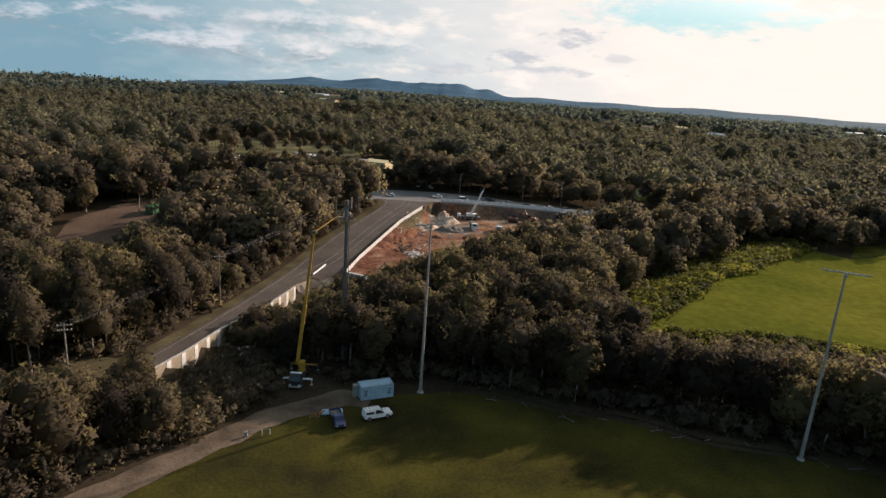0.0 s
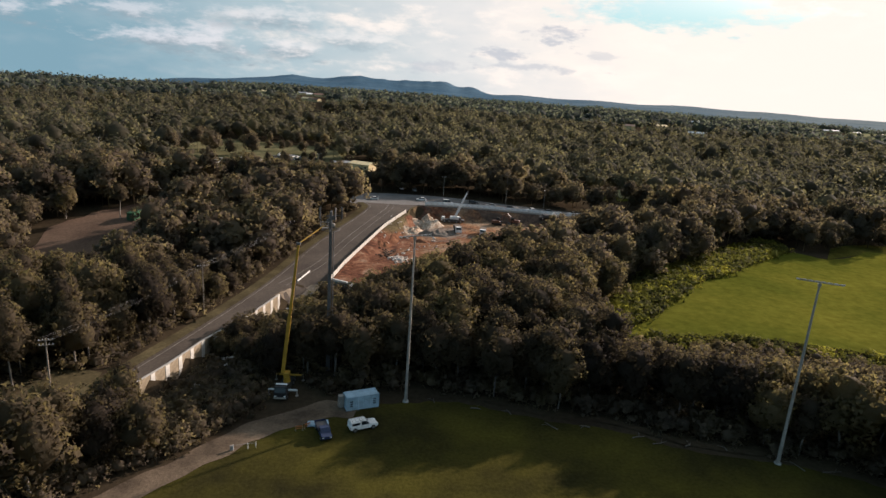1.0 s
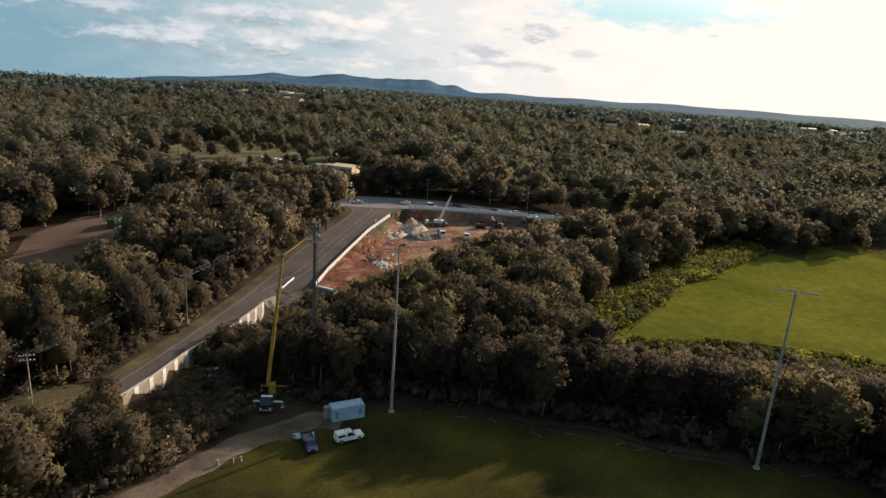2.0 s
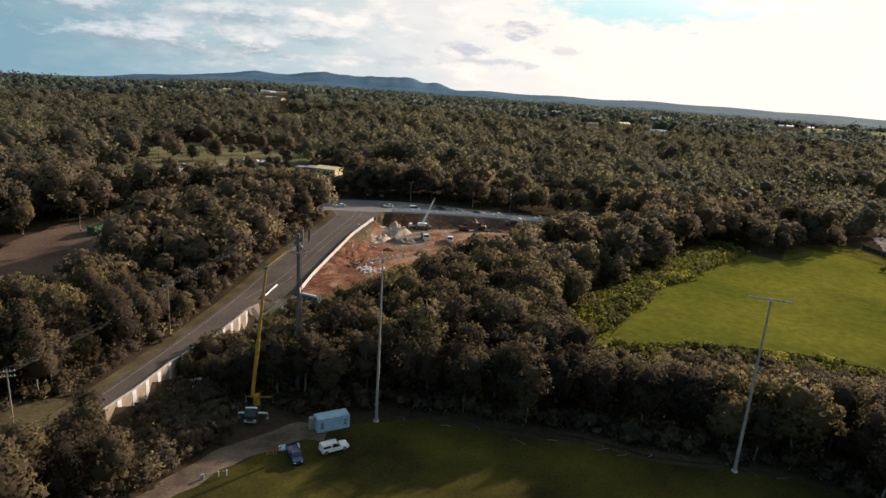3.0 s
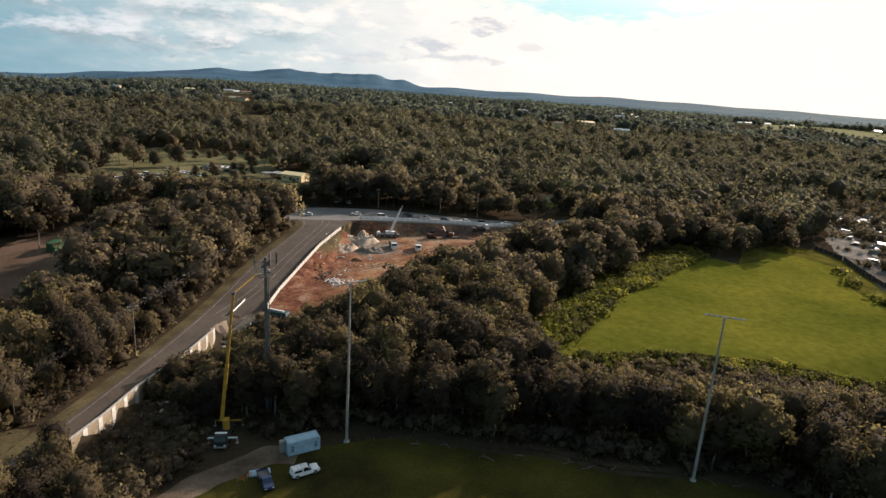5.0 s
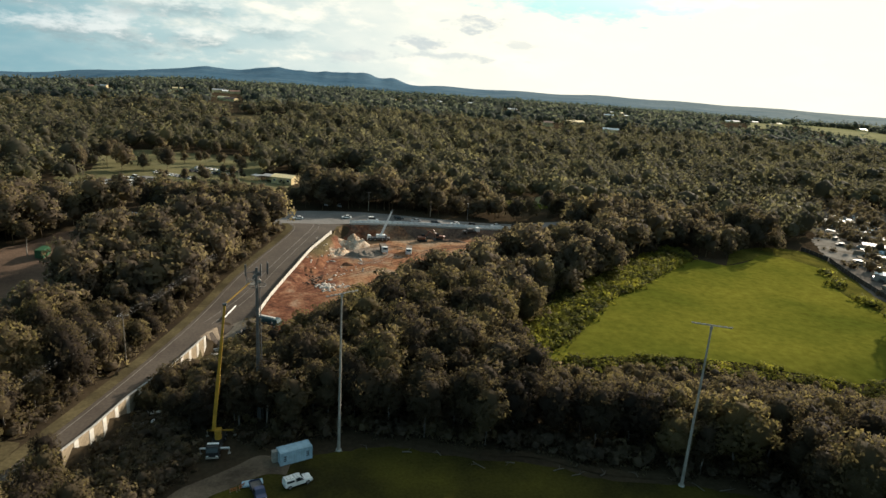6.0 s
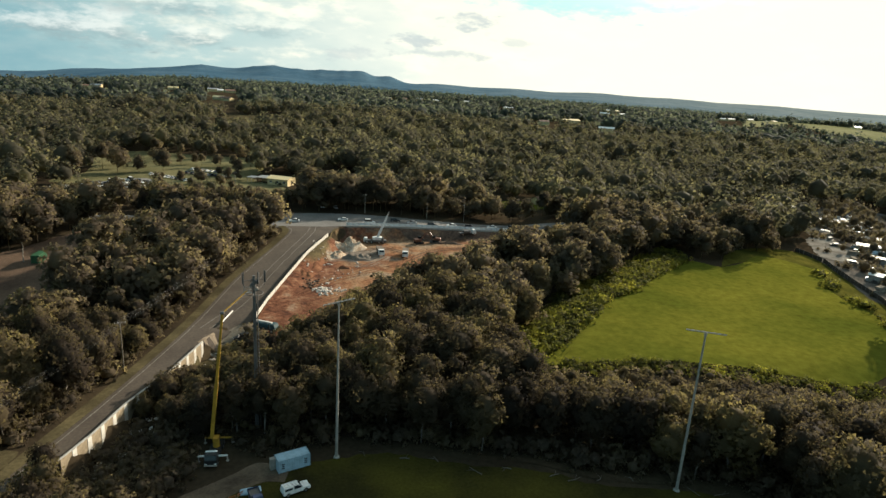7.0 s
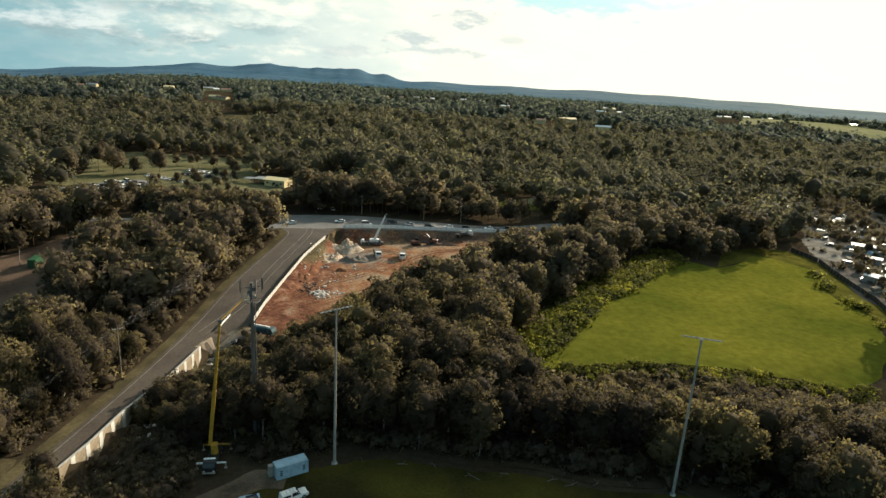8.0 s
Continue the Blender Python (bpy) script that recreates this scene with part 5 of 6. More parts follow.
def blue_ute():
    t = thing("tray_truck", "dark navy tray truck parked on grass", "truck")
    bm = bmesh.new(); prism(bm, [(-0.2, 0.5), (-0.2, 1.05), (0.1, 1.8), (1.0, 1.8), (1.55, 1.15), (2.5, 1.0), (2.5, 0.5)], -0.9, 0.9, 0.1, 0.05); part("cab", bm, M["navy"], t)
    bm = bmesh.new(); prism(bm, [(0.12, 1.2), (0.2, 1.7), (0.98, 1.7), (1.42, 1.2)], -0.93, 0.93, 0.12, 0.02); part("window", bm, M["glass"], t)
    bm = bmesh.new(); box(bm, (-1.5, 0, 0.85), (2.5, 1.9, 0.14), bevel=0.02); tray = part("tray", bm, M["dullsteel"], t, "dull grey metal tray")
    for s in ((-1.5, -0.93, 2.5, 0.05), (-1.5, 0.93, 2.5, 0.05), (-2.73, 0, 0.05, 1.9)):
        bm = bmesh.new(); box(bm, (s[0], s[1], 1.05), (s[2], s[3], 0.3), bevel=0.01); part("tray_side", bm, M["navy"], tray)
    for x in (-1.7, 1.7):
        for y in (-0.8, 0.8):
            wheel(t, x, y, 0.37)
    for y in (-0.62, 0.62):
        bm = bmesh.new(); box(bm, (2.49, y, 0.8), (0.08, 0.34, 0.18), bevel=0.02); part("headlight", bm, M["lampglass"], t)
    return put(t, -13.6, 91.2, -68, 0.06)


blue_ute()


def barrier_board(x, y, turn):
    t = thing("barrier_board", "small orange barrier board by the track", "barrier", "orange barriers")
    bm = bmesh.new(); box(bm, (0, 0, 0.75), (1.3, 0.05, 0.25), bevel=0.01); part("board", bm, M["orange"], t)
    bm = bmesh.new(); box(bm, (0, 0, 0.35), (1.3, 0.05, 0.18), bevel=0.01); part("board", bm, M["orange"], t)
    for u in (-0.55, 0.55):
        bm = bmesh.new(); rod(bm, (u, 0, 0), (u, 0, 0.95), 0.03, seg=6); rod(bm, (u, -0.3, 0.02), (u, 0.3, 0.02), 0.03, seg=6); part("leg", bm, M["galv"], t)
    return put(t, x, y, turn, 0.1)


barrier_board(-17.8, 92.0, 20)
barrier_board(-16.6, 92.9, 50)


def sheet_stack():
    t = thing("sheet_stack", "pale blue sheeting stacked on timber bearers", "building material")
    rs = random.Random(4)
    for i in range(3):
        bm = bmesh.new(); box(bm, (rs.uniform(-0.1, 0.1), rs.uniform(-0.1, 0.1), 0.2 + 0.09 * i), (3.4, 1.5, 0.07), Matrix.Rotation(radians(rs.uniform(-4, 4)), 3, "Z"), 0.01); part("sheet", bm, M["paleblue"], t)
    for u in (-1.2, 1.2):
        bm = bmesh.new(); box(bm, (u, 0, 0.08), (0.12, 1.4, 0.16)); part("bearer", bm, M["timber"], t)
    return put(t, -15.0, 94.0, 10, 0.06)


sheet_stack()


def track_gate():
    t = thing("track_rail", "low pale pipe rail beside the gravel track", "rail fence")
    for u in (0, 2.2, 3.4):
        bm = bmesh.new(); rod(bm, (u, 0, -0.2), (u, 0, 1.05), 0.06); part("post", bm, M["roofwhite"], t)
    bm = bmesh.new(); rod(bm, (0, 0, 0.95), (3.4, 0, 0.95), 0.04, seg=6); part("rail", bm, M["galv"], t)
    bm = bmesh.new(); box(bm, (-0.25, 0.1, 0.45), (0.5, 0.3, 0.9), bevel=0.05); part("meter_box", bm, M["galv"], t, "small grey meter box")
    return put(t, -26.8, 85.4, 18, 0.05)


track_gate()


# ---- site shed ----
def corrugated(bm, length, h, y, n):
    """A ribbed wall skin along x."""
    pts = []
    for i in range(n * 4 + 1):
        pts.append((i / (n * 4) * length - length / 2, y + (0.035 if (i // 2) % 2 else 0.0)))
    lo = [bm.verts.new((x, yy, 0.15)) for x, yy in pts]
    hi = [bm.verts.new((x, yy, h - 0.1)) for x, yy in pts]
    for i in range(len(pts) - 1):
        bm.faces.new((lo[i], lo[i + 1], hi[i + 1], hi[i]))


def container(name, label, paint, x, y, turn, annex=False, category="container"):
    t = thing(name, label, category)
    L, W, H = 6.06, 2.44, 2.6
    bm = bmesh.new()
    box(bm, (0, 0, H / 2), (L - 0.1, W - 0.1, H - 0.1))
    corrugated(bm, L - 0.24, H, -W / 2 - 0.0, 18)
    corrugated(bm, L - 0.24, H, W / 2 - 0.035, 18)
    part("body", bm, paint, t)
    bm = bmesh.new()
    for sx in (-1, 1):
        for sy in (-1, 1):
            box(bm, (sx * (L / 2 - 0.06), sy * (W / 2 - 0.03), H / 2), (0.14, 0.14, H))
    for sy in (-1, 1):
        for z in (0.08, H - 0.06):
            box(bm, (0, sy * (W / 2 - 0.03), z), (L - 0.2, 0.12, 0.14))
    for sx in (-1, 1):
        for z in (0.08, H - 0.06):
            box(bm, (sx * (L / 2 - 0.06), 0, z), (0.12, W - 0.2, 0.14))
    part("frame", bm, paint, t)
    bm = bmesh.new(); box(bm, (0, 0, H + 0.02), (L - 0.3, W - 0.3, 0.05), bevel=0.02); part("roof", bm, paint, t)
    for u in (-2.15, 2.15):
        for k in range(3):
            bm = bmesh.new(); box(bm, (u, -W / 2 - 0.03, 0.9 + 0.42 * k), (0.55, 0.06, 0.2), bevel=0.01); part("vent", bm, M["black"], t, "dark louvred vent")
    for sy in (-0.58, 0.58):
        bm = bmesh.new(); box(bm, (L / 2 + 0.0, sy, H / 2), (0.06, 1.1, H - 0.3), bevel=0.01); d = part("door", bm, paint, t)
        bm = bmesh.new(); rod(bm, (L / 2 + 0.06, sy * 0.6, 0.2), (L / 2 + 0.06, sy * 0.6, H - 0.2), 0.025, seg=6); part("lock_bar", bm, M["galv"], d)
    if annex:
        bm = bmesh.new(); box(bm, (-L / 2 - 0.5, 0.75, 1.15), (0.95, 0.9, 2.3), bevel=0.02); part("plant_box", bm, M["galv"], t, "grey plant cabinet")
    return put(t, x, y, turn, 0.08)


container("site_container", "pale blue steel site container with dark vents on grass", M["paleblue"], -8.35, 101.1, 22.6, True)
container("storage_container", "green steel storage container in an earth clearing", M["green"], -97.2, 209, 92)


# ---- boom truck ----
def boom_truck():
    t = thing("boom_truck", "dark access truck with a raised yellow knuckle boom", "crane truck")
    bm = bmesh.new(); box(bm, (0, 1.2, 0.85), (2.2, 7.4, 0.35), bevel=0.04); part("chassis", bm, M["black"], t)
    bm = bmesh.new(); prism(bm, [(-3.9, 0.6), (-3.95, 1.7), (-3.6, 2.75), (-2.2, 2.8), (-2.2, 0.6)], -1.15, 1.15, 0.06, 0.06)
    bmesh.ops.rotate(bm, verts=bm.verts, cent=(0, 0, 0), matrix=Matrix.Rotation(radians(90), 3, "Z"))
    cab = part("cab", bm, M["black"], t)
    bm = bmesh.new(); box(bm, (0, -3.78, 2.15), (2.0, 0.06, 0.85), Matrix.Rotation(radians(-18), 3, "X"), 0.03); part("windscreen", bm, M["glass"], cab)
    bm = bmesh.new(); box(bm, (0, -2.6, 2.86), (2.1, 0.5, 0.1), bevel=0.03); part("roof_panel", bm, M["white"], cab, "white cab roof board")
    for u in (-0.85, 0.85):
        bm = bmesh.new(); box(bm, (u, -3.99, 1.05), (0.4, 0.08, 0.25), bevel=0.03); part("headlight", bm, M["lampglass"], t)
    bm = bmesh.new(); box(bm, (0, -4.0, 0.7), (2.3, 0.16, 0.3), bevel=0.04); part("bumper", bm, M["galv"], t)
    for yy in (-2.9, 2.6, 3.9):
        for u in (-1.0, 1.0):
            o = len(t.children)
            bm = bmesh.new(); rod(bm, (u - 0.16, yy, 0.5), (u + 0.16, yy, 0.5), 0.5, seg=14); w = part("wheel", bm, M["tyre"], t)
            bm = bmesh.new(); rod(bm, (u - 0.18, yy, 0.5), (u + 0.18, yy, 0.5), 0.26, seg=10); part("rim", bm, M["rim"], w)
    for yy, mat in ((-1.5, M["roofwhite"]), (4.6, M["yellow"])):
        bm = bmesh.new(); box(bm, (0, yy, 1.15), (5.4, 0.28, 0.28), bevel=0.03); b = part("outrigger_beam", bm, mat, t)
        for u in (-2.6, 2.6):
            bm = bmesh.new(); rod(bm, (u, yy, 0.05), (u, yy, 1.3), 0.1, seg=8); rod(bm, (u, yy, 0.0), (u, yy, 0.08), 0.32, seg=10); part("outrigger_leg", bm, M["galv"], b)
    bm = bmesh.new(); rod(bm, (0, 2.0, 1.0), (0, 2.0, 2.3), 0.7, 0.6, 12); box(bm, (0, 2.0, 2.6), (1.1, 1.4, 0.9), bevel=0.06); part("turret", bm, M["yellow"], t)
    a, k, e = Vector((-0.8, 2.0, 2.8)), Vector((1.95, 2.2, 28.4)), Vector((5.5, 8.2, 30.6))
    rot = lambda d: d.to_track_quat("Z", "Y").to_matrix()
    m1 = a.lerp(k, 0.45)
    m2 = a.lerp(k, 0.75)
    for nm, p, q, w in (("lower_boom", a, m1, 0.56), ("middle_boom", m1 - (k - a) * 0.02, m2, 0.44), ("upper_boom", m2 - (k - a) * 0.02, k, 0.34)):
        bm = bmesh.new(); box(bm, (p + q) / 2, (w, w * 1.2, (q - p).length), rot(k - a), 0.03); part(nm, bm, M["yellow"], t)
    for s in (-0.16, 0.16):
        o = Vector((s, 0, s * 0.6))
        bm = bmesh.new(); box(bm, (k + e) / 2 + o, (0.14, 0.16, (e - k).length), rot(e - k), 0.02); part("jib", bm, M["yellow"], t)
    bm = bmesh.new(); rod(bm, k + Vector((-0.35, 0, 0)), k + Vector((0.35, 0, 0)), 0.3, seg=10); part("knuckle", bm, M["dullsteel"], t)
    bm = bmesh.new()
    c = e + Vector((0.1, 0.1, 0.1))
    for dx in (-0.7, 0.7):
        for dy in (-0.4, 0.4):
            rod(bm, c + Vector((dx, dy, -0.5)), c + Vector((dx, dy, 0.6)), 0.03, seg=5)
    for z in (-0.5, 0.05, 0.6):
        for dx, dy, sx, sy in ((0, -0.4, 1.4, 0.05), (0, 0.4, 1.4, 0.05), (-0.7, 0, 0.05, 0.8), (0.7, 0, 0.05, 0.8)):
            box(bm, c + Vector((dx, dy, z)), (sx, sy, 0.05))
    box(bm, c + Vector((0, 0, -0.52)), (1.4, 0.8, 0.05))
    part("work_basket", bm, M["galv"], t)
    return put(t, -23.1, 105.2, 0, 0.06)


boom_truck()


# ---- excavation plant and heaps ----
def mobile_crane():
    t = thing("mobile_crane", "pale grey mobile crane with its boom raised", "crane")
    bm = bmesh.new(); box(bm, (0, 0, 1.0), (9.5, 2.5, 0.9), bevel=0.1); part("carrier", bm, M["dullsteel"], t)
    bm = bmesh.new(); prism(bm, [(-5.0, 0.6), (-5.0, 1.9), (-4.7, 2.4), (-3.5, 2.4), (-3.5, 0.6)], -1.2, 1.2, 0.05, 0.06); part("cab", bm, M["white"], t)
    for x in (-3.6, -1.6, 1.6, 3.4):
        for y in (-1.05, 1.05):
            wheel(t, x, y, 0.62, 0.4)
    bm = bmesh.new(); box(bm, (0.8, 0, 2.1), (4.0, 2.3, 1.2), bevel=0.12); part("superstructure", bm, M["white"], t)
    bm = bmesh.new(); box(bm, (3.0, 0, 1.9), (1.0, 2.5, 1.1), bevel=0.08); part("counterweight", bm, M["dullsteel"], t)
    a, e = Vector((1.0, 0, 2.6)), Vector((5.4, 0, 13.4))
    d = (e - a)
    rot = d.to_track_quat("Z", "Y").to_matrix()
    for p, q, w in ((0, 0.5, 0.9), (0.48, 0.8, 0.72), (0.78, 1.0, 0.56)):
        bm = bmesh.new(); box(bm, a + d * (p + q) / 2, (w, w, d.length * (q - p)), rot, 0.03); part("boom_section", bm, M["white"], t)
    bm = bmesh.new(); box(bm, e, (0.8, 0.6, 0.9), rot, 0.06); part("boom_head", bm, M["dullsteel"], t)
    bm = bmesh.new(); rod(bm, e + Vector((0.3, 0, 0)), e + Vector((0.3, 0, -6)), 0.03, seg=4); part("hoist_rope", bm, M["black"], t)
    return put(t, 15.4, 256.5, 0, 0.1)


mobile_crane()


def tip_truck(x, y, turn):
    t = thing("tip_truck", "white-cabbed tip truck standing on stripped clay", "truck", "tip trucks")
    bm = bmesh.new(); box(bm, (0, 0, 0.9), (7.0, 2.0, 0.3)); part("chassis", bm, M["black"], t)
    bm = bmesh.new(); prism(bm, [(2.0, 0.7), (2.0, 2.8), (3.6, 2.8), (3.9, 1.8), (3.95, 0.7)], -1.2, 1.2, 0.05, 0.06); cab = part("cab", bm, M["white"], t)
    bm = bmesh.new(); box(bm, (3.78, 0, 2.25), (0.06, 2.0, 0.8), Matrix.Rotation(radians(-16), 3, "Y"), 0.02); part("windscreen", bm, M["glass"], cab)
    bm = bmesh.new(); prism(bm, [(-3.6, 1.1), (-3.9, 2.5), (1.7, 2.5), (1.5, 1.1)], -1.22, 1.22, -0.05, 0.03); part("tip_body", bm, M["spoil"], t, "dusty steel tipper body")
    for xx in (-2.6, -1.3, 2.9):
        for yy in (-1.0, 1.0):
            wheel(t, xx, yy, 0.5, 0.34)
    return put(t, x, y, turn, 0.1)


tip_truck(16.6, 240.5, 275)
tip_truck(26.8, 238.5, 262)


def excavator(x, y, turn, paint, label):
    t = thing("excavator", label, "excavator", "excavators")
    for u in (-1.1, 1.1):
        bm = bmesh.new(); prism(bm, [(-2.0, 0.35), (-1.7, 0.05), (1.7, 0.05), (2.0, 0.35), (1.75, 0.85), (-1.75, 0.85)], u - 0.3, u + 0.3, 0, 0.04); part("track", bm, M["tyre"], t)
    bm = bmesh.new(); box(bm, (-0.5, 0, 1.6), (3.2, 2.5, 1.1), bevel=0.15); part("house", bm, paint, t)
    bm = bmesh.new(); box(bm, (0.7, 0.75, 2.3), (1.4, 0.95, 1.5), bevel=0.1); part("cab", bm, M["glass"], t, "dark glazed cab")
    pts = [Vector((0.9, -0.2, 1.7)), Vector((3.2, -0.2, 4.4)), Vector((5.4, -0.2, 3.4)), Vector((5.9, -0.2, 1.1))]
    for nm, p, q, w in (("boom", pts[0], pts[1], 0.5), ("boom", pts[1], pts[2], 0.45), ("stick", pts[2], pts[3], 0.36)):
        bm = bmesh.new(); box(bm, (p + q) / 2, (w, 0.4, (q - p).length + 0.2), (q - p).to_track_quat("Z", "Y").to_matrix(), 0.04); part(nm, bm, paint, t)
    bm = bmesh.new(); prism(bm, [(5.6, 1.2), (5.2, 0.5), (5.8, 0.1), (6.5, 0.5), (6.2, 1.2)], -0.8, 0.4, 0, 0.05); part("bucket", bm, M["dullsteel"], t)
    return put(t, x, y, turn, 0.1)


excavator(34.5, 256.5, 15, M["rust"], "rusty orange tracked excavator on the clay floor")
excavator(42.5, 259.0, 160, M["rust"], "dusty rust-red tracked excavator with a lowered arm")


def flatbed(x, y, turn):
    t = thing("flatbed_truck", "white flatbed truck parked below the street barrier", "truck")
    bm = bmesh.new(); box(bm, (-1.2, 0, 1.05), (6.0, 2.3, 0.2), bevel=0.02); part("deck", bm, M["dullsteel"], t)
    bm = bmesh.new(); prism(bm, [(2.0, 0.6), (2.0, 2.5), (3.3, 2.5), (3.7, 1.6), (3.7, 0.6)], -1.1, 1.1, 0.05, 0.06); part("cab", bm, M["white"], t)
    bm = bmesh.new(); box(bm, (-1.0, 0, 1.6), (3.0, 1.8, 0.9), bevel=0.1); part("load", bm, M["dullsteel"], t)
    for xx in (-3.0, 2.8):
        for yy in (-0.95, 0.95):
            wheel(t, xx, yy, 0.45, 0.3)
    return put(t, x, y, turn, 0.1)


flatbed(58.5, 266.0, 12)


def heap(name, x, y, rx, ry, h, mat, label, seed, peaks=3, turn=0.0):
    """A heap with an uneven crest and toe."""
    rs = np.random.RandomState(seed)
    n, m = 30, 13
    V, F = [], []
    ph = rs.uniform(0, 6.28, 6)
    ct, st = math.cos(radians(turn)), math.sin(radians(turn))
    for i in range(m):
        u = i / (m - 1)
        for j in range(n):
            a = 2 * math.pi * j / n
            w = 1 + 0.16 * math.sin(2 * a + ph[0]) + 0.1 * math.sin(5 * a + ph[1])
            px, py = rx * u * w * math.cos(a), ry * u * w * math.sin(a)
            px, py = px * ct - py * st, px * st + py * ct
            lump = noise.noise(Vector((px * 0.4 + seed * 7, py * 0.4, seed))) + 0.5 * noise.noise(Vector((px * 1.1, py * 1.1 + seed * 5, seed)))
            z = h * (1 - u * u) ** 1.2 * (0.72 + 0.2 * math.sin(peaks * a + ph[2]) * u + 0.75 * lump) + rs.uniform(-0.05, 0.05) * h * (1 - u)
            V.append((px, py, z + gz(x + px, y + py) - gz(x, y) - 0.1))
    for i in range(m - 1):
        for j in range(n):
            F.append((i * n + j, (i + 1) * n + j, (i + 1) * n + (j + 1) % n, i * n + (j + 1) % n))
    o = mesh_ob(name, V, F, mat, True)
    return tagged(put(o, x, y), label, "heap")


def cut_mat():
    """Pale weathered rock streaked with clay, in slanting beds."""
    def build(nt, b):
        f1, f2 = noise_tex(nt, 0.35, 6, 0.7, 2.0), noise_tex(nt, 2.0, 6, 0.65)
        c = ramp(nt, f1, [(0.34, (0.26, 0.15, 0.09)), (0.45, (0.42, 0.31, 0.22)), (0.55, (0.58, 0.49, 0.39)), (0.70, (0.36, 0.24, 0.16))])
        d = ramp(nt, f2, [(0.25, (0.6, 0.6, 0.6)), (0.7, (1.1, 1.1, 1.1))])
        nt.links.new(mix_col(nt, 1.0, c, d, "MULTIPLY"), b.inputs["Base Color"])
        bumped(nt, b, f2, 1.0, 0.3)
    return node_mat("streaked_cut_rock", build, Roughness=0.95, Specular_IOR_Level=0.0)


M["cut"] = cut_mat()
heap("spoil_mound", 7.5, 235, 6.5, 4.6, 2.2, M["spoil"], "grey gravel spoil heap on the clay floor", 1)
heap("spoil_mound", 36, 262, 8.0, 2.6, 1.6, M["darkspoil"], "long dark spoil heap beside the excavators", 2)
heap("spoil_mound", 47, 257.5, 8.0, 2.2, 1.2, M["darkspoil"], "long dark spoil heap beside the excavators", 12, turn=-8)
heap("clay_mound", -7.6, 222, 2.2, 8.5, 1.0, M["redclay"], "low red clay bank against the site edge", 3, turn=-17)
heap("clay_mound", -1.4, 236.5, 3.4, 5.5, 2.4, M["cut"], "pale streaked rock bank by the cut", 4, turn=-20)
heap("clay_mound", 4.6, 249.0, 5.4, 8.0, 3.9, M["cut"], "pale rocky cut bank at the site corner", 5, turn=-40)
heap("clay_mound", -11, 212, 2.6, 5.0, 1.3, M["redclay"], "low red clay heap by the hoarding", 7, turn=-15)
heap("clay_mound", 2.5, 222, 3.5, 2.4, 1.2, M["redclay"], "low red clay heap on the site floor", 8)


def rubble(name, spots, s0, s1, mat, label, seed, category="rubble"):
    """Loose broken lumps as one object."""
    rs = np.random.RandomState(seed)
    ci, cf = ico()
    V, F, base = [], [], 0
    for x, y in spots:
        s = rs.uniform(s0, s1)
        k = ci * rs.uniform(0.6, 1.2, (len(ci), 1)) * s * np.array([1.2, 0.9, 0.65])
        a = rs.uniform(0, 6.28)
        k = np.c_[k[:, 0] * math.cos(a) - k[:, 1] * math.sin(a) + x, k[:, 0] * math.sin(a) + k[:, 1] * math.cos(a) + y, k[:, 2] + gz(x, y) + 0.35 * s]
        V.append(k); F.append(cf + base); base += len(k)
    return tagged(mesh_ob(name, np.concatenate(V), np.concatenate(F), mat), label, category, kind="stuff")


rs = np.random.RandomState(31)
rubble("rubble", np.c_[rs.normal(-4.0, 2.6, 70), rs.normal(196.5, 2.2, 70)], 0.3, 0.75, M["rock"], "pile of pale broken concrete on red clay", 32)
rubble("rubble", np.c_[rs.uniform(-14, 8, 60), rs.uniform(205, 245, 60)], 0.2, 0.6, M["rock"], "scattered pale rocks on the clay floor", 33)
rubble("rubble", np.c_[rs.normal(-9.0, 2.0, 40), rs.normal(203, 2.6, 40)], 0.25, 0.7, M["darkspoil"], "dark clods heaped on red clay", 36)
rubble("rubble", np.c_[rs.uniform(-4, 52, 150), rs.uniform(206, 260, 150)], 0.12, 0.42, M["darkspoil"], "dark clods scattered on the clay floor", 37)
for k, pts in enumerate(([(-14, 190), (-4, 204), (10, 216), (24, 228), (30, 240)], [(-12, 196), (0, 212), (12, 224), (20, 236)], [(-8, 184), (6, 196), (24, 212), (40, 226), (52, 244)], [(30, 240), (20, 248), (10, 246)], [(26, 232), (40, 246), (58, 252), (72, 262)])):
    for off in (-1.0, 1.0):
        strip("wheel_rut", offset_line(pts, off), 0.55, M["redclay"] if k < 3 else M["darkspoil"], 0.17, "churned wheel rut across the clay floor", n=60, category="rut")
rubble("rubble", np.c_[rs.uniform(78, 88, 40), rs.normal(264, 1.5, 40)], 0.4, 0.9, M["hoard"], "pale blocks heaped at the site edge", 34)
rip = along(offset_line(STRIPED[:5], 5.0), 1.0)
rubble("rock_beaching", [(x + rs.normal(0, 1.8), y + rs.normal(0, 1.5)) for x, y, a in rip for _ in range(2)], 0.25, 0.7, M["rock"], "pale rocks strewn through scrub below the wall", 35)


